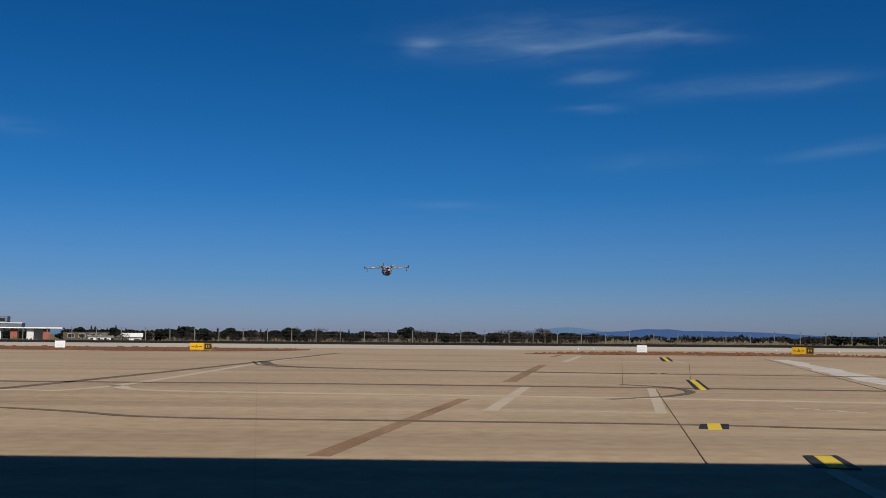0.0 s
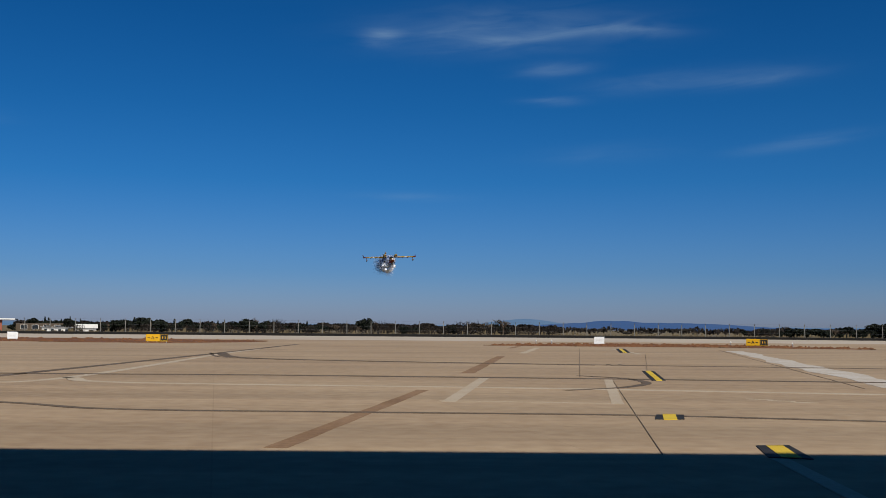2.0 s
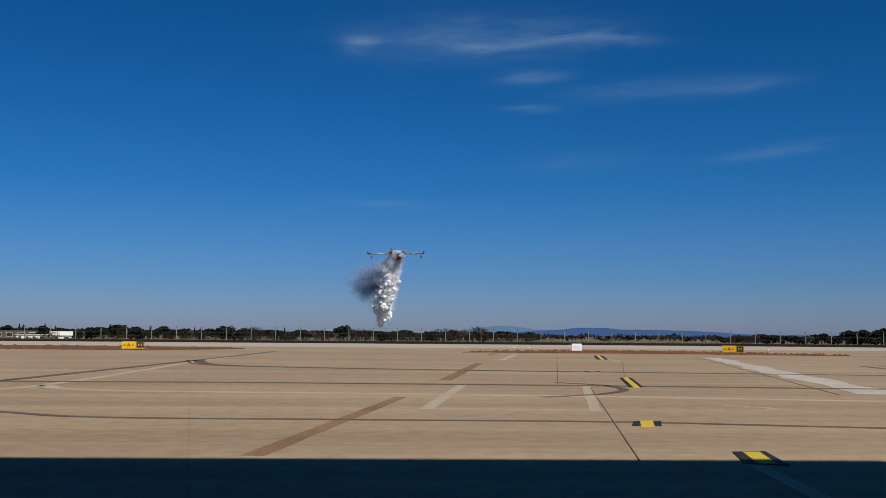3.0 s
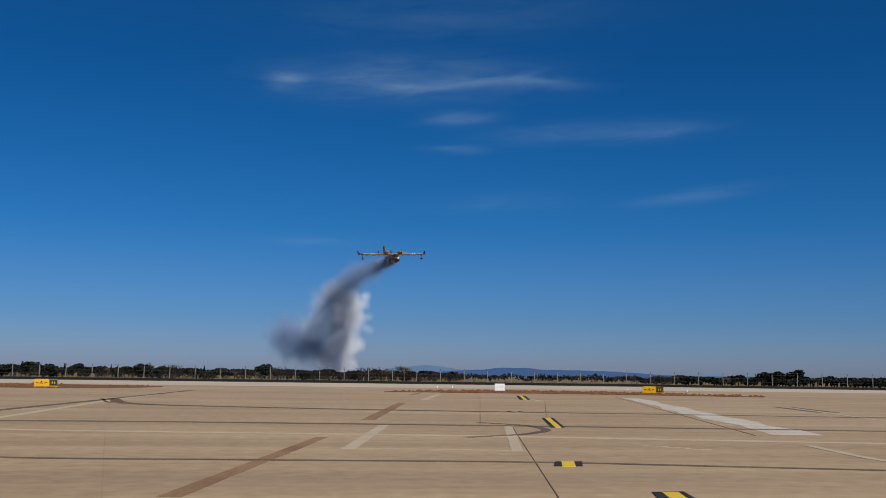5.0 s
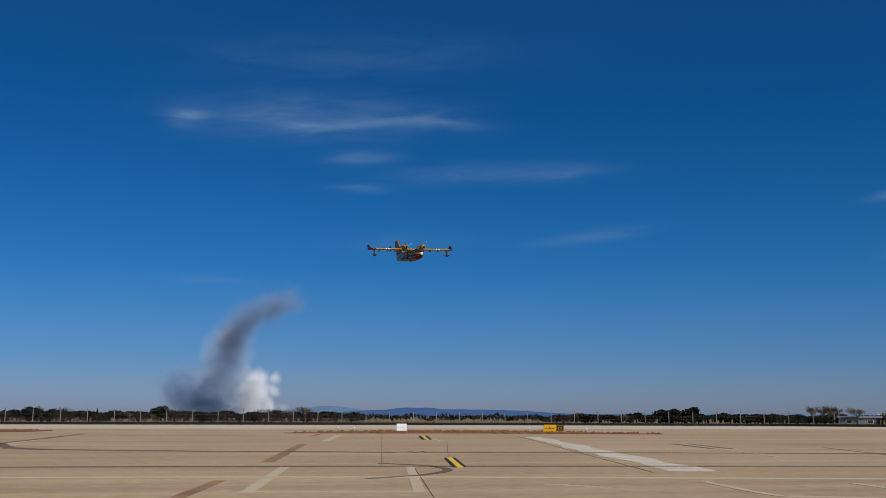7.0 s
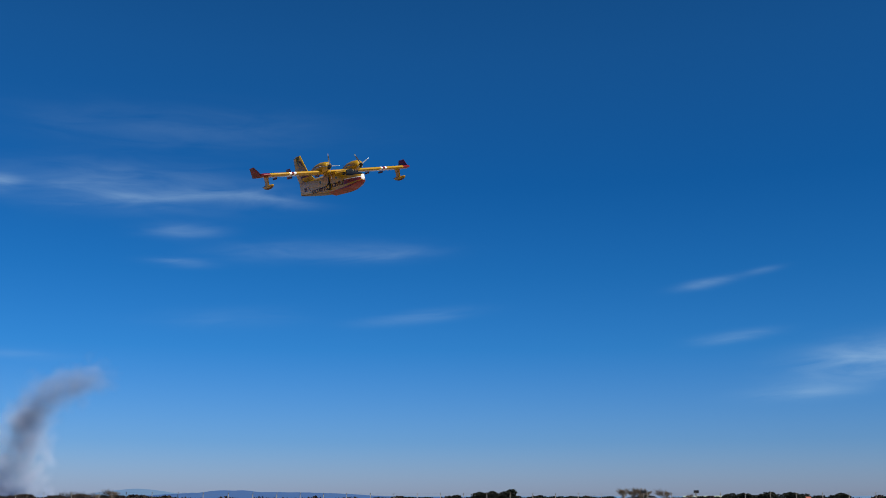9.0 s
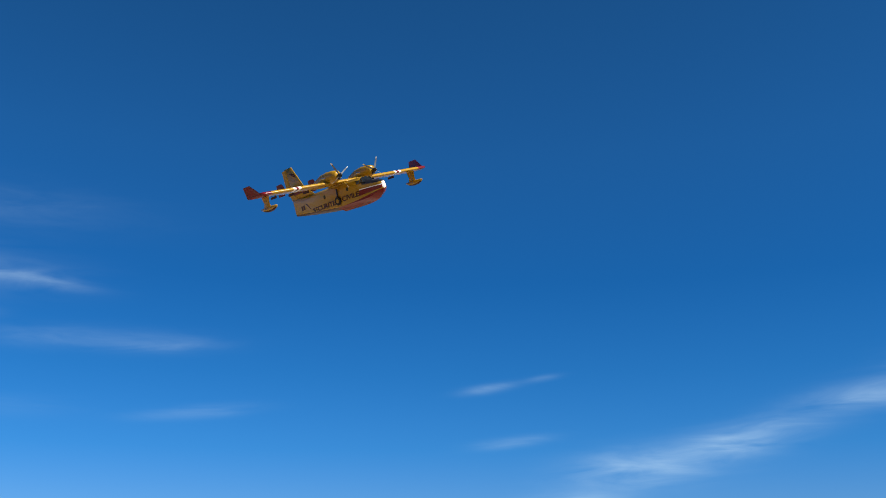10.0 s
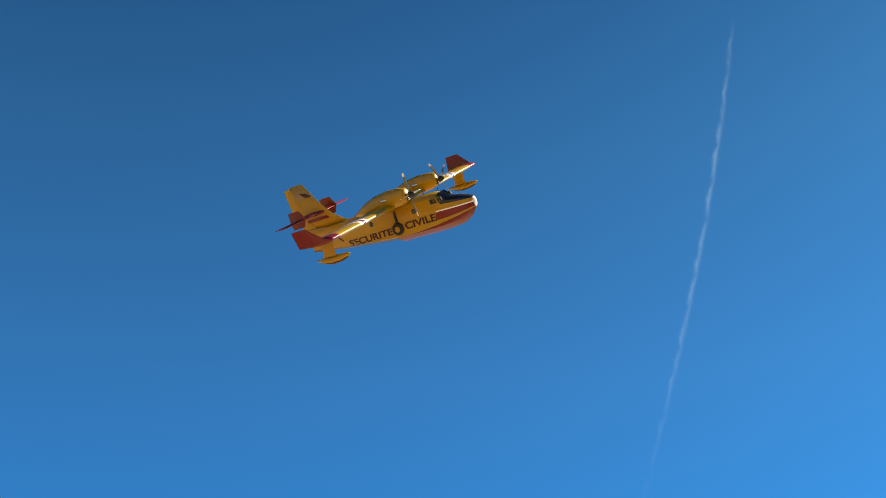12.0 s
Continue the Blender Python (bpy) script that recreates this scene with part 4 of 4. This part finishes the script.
    part("rudder", panel([(-9.8, 0, 3.5, 1.5), (-10.5, 0, 4.6, 1.25), (-10.9, 0, 5.4, 1.15), (-11.35, 0, 8.0, .75)], .10, False), M_YELLOW, ob, "yellow rudder")
    for s in (-1, 1):
        rows = [[(x, s * d, z) for x, z in ((-9.25, 6.75), (-9.9, 6.85), (-10.35, 7.3), (-9.75, 7.2))] for d in (.20, .05)]
        part("tail_mark", loft(rows), M_LETTER, ob, "dark painted mark")
    part("fin_band", panel([(-7.55, 0, 4.3, 3.5), (-7.95, 0, 4.62, 3.2)], .125, False), M_RED, ob, "red band on the fin")
    part("bullet", round_body([(-8.2, .03, .03, 5.02), (-8.5, .22, .2, 5.02), (-9.8, .26, .24, 5.02), (-11, .12, .12, 5.02), (-11.5, .02, .02, 5.02)]), M_RED, ob, "red fairing at the tailplane joint", True)
    part("antenna", tube(bmesh.new(), (2.6, 0, 3.5), (2.4, 0, 4.35), .04, .02), M_BLACK, ob)
    props = [propeller(ob, y) for y in (-3.0, 3.0)]
    return ob, props


FLIGHT = [
    (0.0, -35.3, 657.1, 41.0, -76.3, 1.2, 2.2), (1.0, -20.3, 603.5, 37.5, -76.4, 2.9, 3.8), (1.5, -13.2, 579.5, 36.4, -76.6, 3.5, 3.1),
    (2.0, -6.2, 556.8, 35.7, -77.2, 4.3, 2.7), (2.5, 1.2, 534.5, 36.1, -77.9, 4.7, 2.0), (3.5, 15, 490, 40.7, -77.4, 2, 2.4),
    (4.5, 28.4, 445.3, 45.5, -76.9, -0.5, 2.9), (5.0, 35.6, 419.9, 46.7, -76.3, -1.4, 3.3), (5.5, 42.5, 395.6, 47.1, -76.5, -1.6, 3.5),
    (6.0, 49.6, 370.3, 48.1, -75.5, -1.6, 3.8), (6.5, 56.3, 343.7, 48.5, -75.5, -1.0, 3.3), (7.5, 71.2, 300, 50.6, -76.5, -1, 4),
    (8.5, 82.84, 245.34, 50.53, -77.5, -1.1, 5.5), (9.0, 46.74, 154.31, 49.23, -74.2, -4.1, 14.1), (9.5, 54.48, 133.13, 49.52, -75.7, -3.4, 19.9),
    (10.0, 62.23, 110.92, 50.56, -81.1, -2.9, 23.3), (10.5, 69.6, 89.41, 52.03, -84.8, -3.1, 28.1), (11.0, 75.38, 67.31, 52.68, -91.9, -2.8, 34.0),
    (11.5, 78.01, 42.36, 52.98, -100.6, -3.2, 39.5), (12.0, 78.63, 20.65, 52.4, -110.7, -3.4, 43.7)]


def flying(x, y, z, heading, up, bank):
    return pose(x, y, z, bank, -up, heading)


def flight_at(t):
    for a, b in zip(FLIGHT, FLIGHT[1:]):
        if a[0] <= t <= b[0]:
            u = (t - a[0]) / (b[0] - a[0])
            return flying(*(p + (q - p) * u for p, q in zip(a[1:], b[1:])))
    return flying(*FLIGHT[-1][1:])


BOMBER, PROPS = aircraft()


# ---- the water drop: sprays of droplets, carried in the hull until they are let go ----
def spray(n, size, length, width, seed, material, lumps=0):
    """A loose swarm of droplets, densest in its middle."""
    rng = random.Random(seed)
    co, faces = [], []
    for _ in range(n):
        while True:
            d = Vector([rng.gauss(0, .45) for _ in range(3)])
            if d.length < 1:
                break
        c = Vector((d.x * length, d.y * width, d.z * width))
        r, b = size * rng.uniform(.5, 1.4), len(co)
        turn = Euler([rng.uniform(0, 6.28) for _ in range(3)]).to_matrix()
        for k in ((1, 0, -.5), (-.5, .87, -.5), (-.5, -.87, -.5), (0, 0, 1)):
            co.append(c + turn @ Vector(k) * r)
        faces += [(b, b + 2, b + 1), (b, b + 1, b + 3), (b + 1, b + 2, b + 3), (b + 2, b, b + 3)]
    for _ in range(lumps):
        ball = bmesh.new()
        bmesh.ops.create_icosphere(ball, subdivisions=3, radius=1)
        c, off = Vector([rng.gauss(0, .5) for _ in range(3)]), rng.uniform(0, 99)
        r, b = rng.uniform(.5, .95), len(co)
        ball.verts.index_update()
        for v in ball.verts:
            k = r * (1 + .5 * noise.noise(v.co * 1.6 + Vector((off, 0, 0))) + .3 * noise.noise(v.co * 4 + Vector((0, off, 0))))
            co.append(c + v.co * k)
        faces += [tuple(b + v.index for v in f.verts) for f in ball.faces]
        ball.free()
    me = bpy.data.meshes.new("spray")
    me.from_pydata(co, [], faces)
    me.materials.append(material)
    return me


# mist and haze swarms carry the painted blue shade, spray stays white
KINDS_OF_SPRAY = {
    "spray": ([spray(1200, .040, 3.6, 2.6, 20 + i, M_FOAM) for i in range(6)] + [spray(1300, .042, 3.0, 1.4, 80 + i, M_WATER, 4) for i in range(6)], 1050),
    "mist": ([spray(900, .034, 4.0, 3.0, 40 + i, M_SHADE_MIST) for i in range(6)] + [spray(900, .034, 4.0, 3.0, 50 + i, M_HALF_SHADE_MIST) for i in range(6)], 1500),
    "haze": ([spray(560, .032, 4.2, 2.4, 60 + i, M_SHADE_MIST) for i in range(6)], 760)}


def water_rows(rng, kind, te, solid):
    """Rows of one swarm: in the hull to te, then slowed by the air, spreading, sinking and drifting.
    Heavy swarms run on ahead and fall fast, light ones stay where they were let go."""
    inside = Vector((rng.uniform(-1.8, .6), rng.uniform(-.1, .1), rng.uniform(1.6, 2.0)))
    rows = [(t, flight_at(t) @ pose(*inside)) for t in [f[0] for f in FLIGHT if f[0] < te - .05] + [te]]
    m = flight_at(te) @ pose(*inside)
    p0, ahead, q0 = m.translation, m.to_3x3() @ Vector((1, 0, 0)), m.to_quaternion()
    early = max(0.0, min(1.0, (3.75 - te) / 1.4))
    heavy = {"spray": rng.uniform(.5, 1.0), "mist": rng.uniform(0, .5) if te < 2.25 else rng.uniform(.3, .8), "haze": rng.uniform(0, .3) + .3 * max(0, 4.0 - te)}[kind]
    heavy *= min(1, .3 + .95 * early) if kind != "haze" else 1
    if solid:
        heavy = rng.uniform(.8, 1.05)
    tau = .06 + (1.15 + .9 * early) * heavy
    spread = Vector((rng.gauss(0, 1), rng.gauss(0, 1), rng.gauss(0, .7))) * {"spray": 2.6, "mist": 2.6 + 1.4 * early, "haze": 3.0}[kind]
    spread = Vector([max(-6.5, min(6.5, v)) for v in spread]) * (.6 if solid else 1)
    if kind == "mist":
        spread += Vector((-1.5 * early, 3.0 * early, 0))
    plunge = (4 + 24 * heavy) * (.12 + .88 * early) * (rng.uniform(.58, .74) if solid else 1)
    hold = 1.25 + .2 * heavy
    settle = (.25 + 1.6 * rng.random() * early + (1.6 * early if kind != "haze" else 0)) * (1 if te < 4 else .4)
    wind = Vector((rng.uniform(.6, 2.2), .3, 0)) if kind == "spray" else Vector((rng.uniform(-1.0, .1) - 1.1 * (1 - early), .4, 0))
    end = Euler([rng.uniform(-1.3, 1.3) for _ in range(3)]).to_quaternion()
    rest = rng.uniform(.5, 10.0)
    for dt in (.12, .3, .6, 1.0, 1.5, 2.1, 2.8, 3.8, 5.0, 6.6, 8.4):
        t = te + dt
        if t >= 12:
            break
        run = 46 * tau * (1 - math.exp(-dt / tau))
        lag = dt - .12 * (1 - math.exp(-dt / .12))
        sink = plunge * (lag if solid else hold * (1 - math.exp(-lag / hold))) + settle * dt + (1.55 * dt * dt if kind == "spray" else 0)
        p = p0 + ahead * run + spread * (1 - math.exp(-dt / .5)) * (1 + .06 * dt) + wind * dt - Vector((0, 0, sink))
        if kind != "spray" and p.z < rest:
            p.z = rest - (rest - .4) * (1 - math.exp((p.z - rest) / 12))
        p.z = max(p.z, -6)
        rows.append((t, Matrix.LocRotScale(p, q0.slerp(end, min(1, dt / 1.2)), None)))
    return rows + [(12.0, rows[-1][1])]


def water():
    ob = empty("water_drop", label="white cloud of water falling from the aircraft", category="water")
    made, rng = [], random.Random(5)
    for kind, (meshes, count) in KINDS_OF_SPRAY.items():
        for i in range(count):
            u = rng.random()
            te = {"spray": 1.66 + 1.85 * u ** 1.35, "mist": 1.62 + (.85 * u / .66 if u < .66 else .85 + (u - .66) * 3.2), "haze": 3.2 + 1.75 * u}[kind]
            solid = kind == "spray" and te < 2.5 and i % 6 < 5
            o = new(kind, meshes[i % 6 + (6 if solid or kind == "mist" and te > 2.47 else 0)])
            o.parent = ob
            tagged(o, kind="stuff")
            made.append((o, water_rows(rng, kind, te, solid)))
    return made


SPRAYS = water()


def motions():
    walk(BOMBER, [(t, flying(*a)) for t, *a in FLIGHT])
    for n, prop in enumerate(PROPS):
        walk(prop, [(k / 30, pose(3.02, (-3.0, 3.0)[n], 4.26, (k * 67 + n * 31) % 360, 0, 0)) for k in range(361)])
    for o, rows in SPRAYS:
        walk(o, rows)


motions()
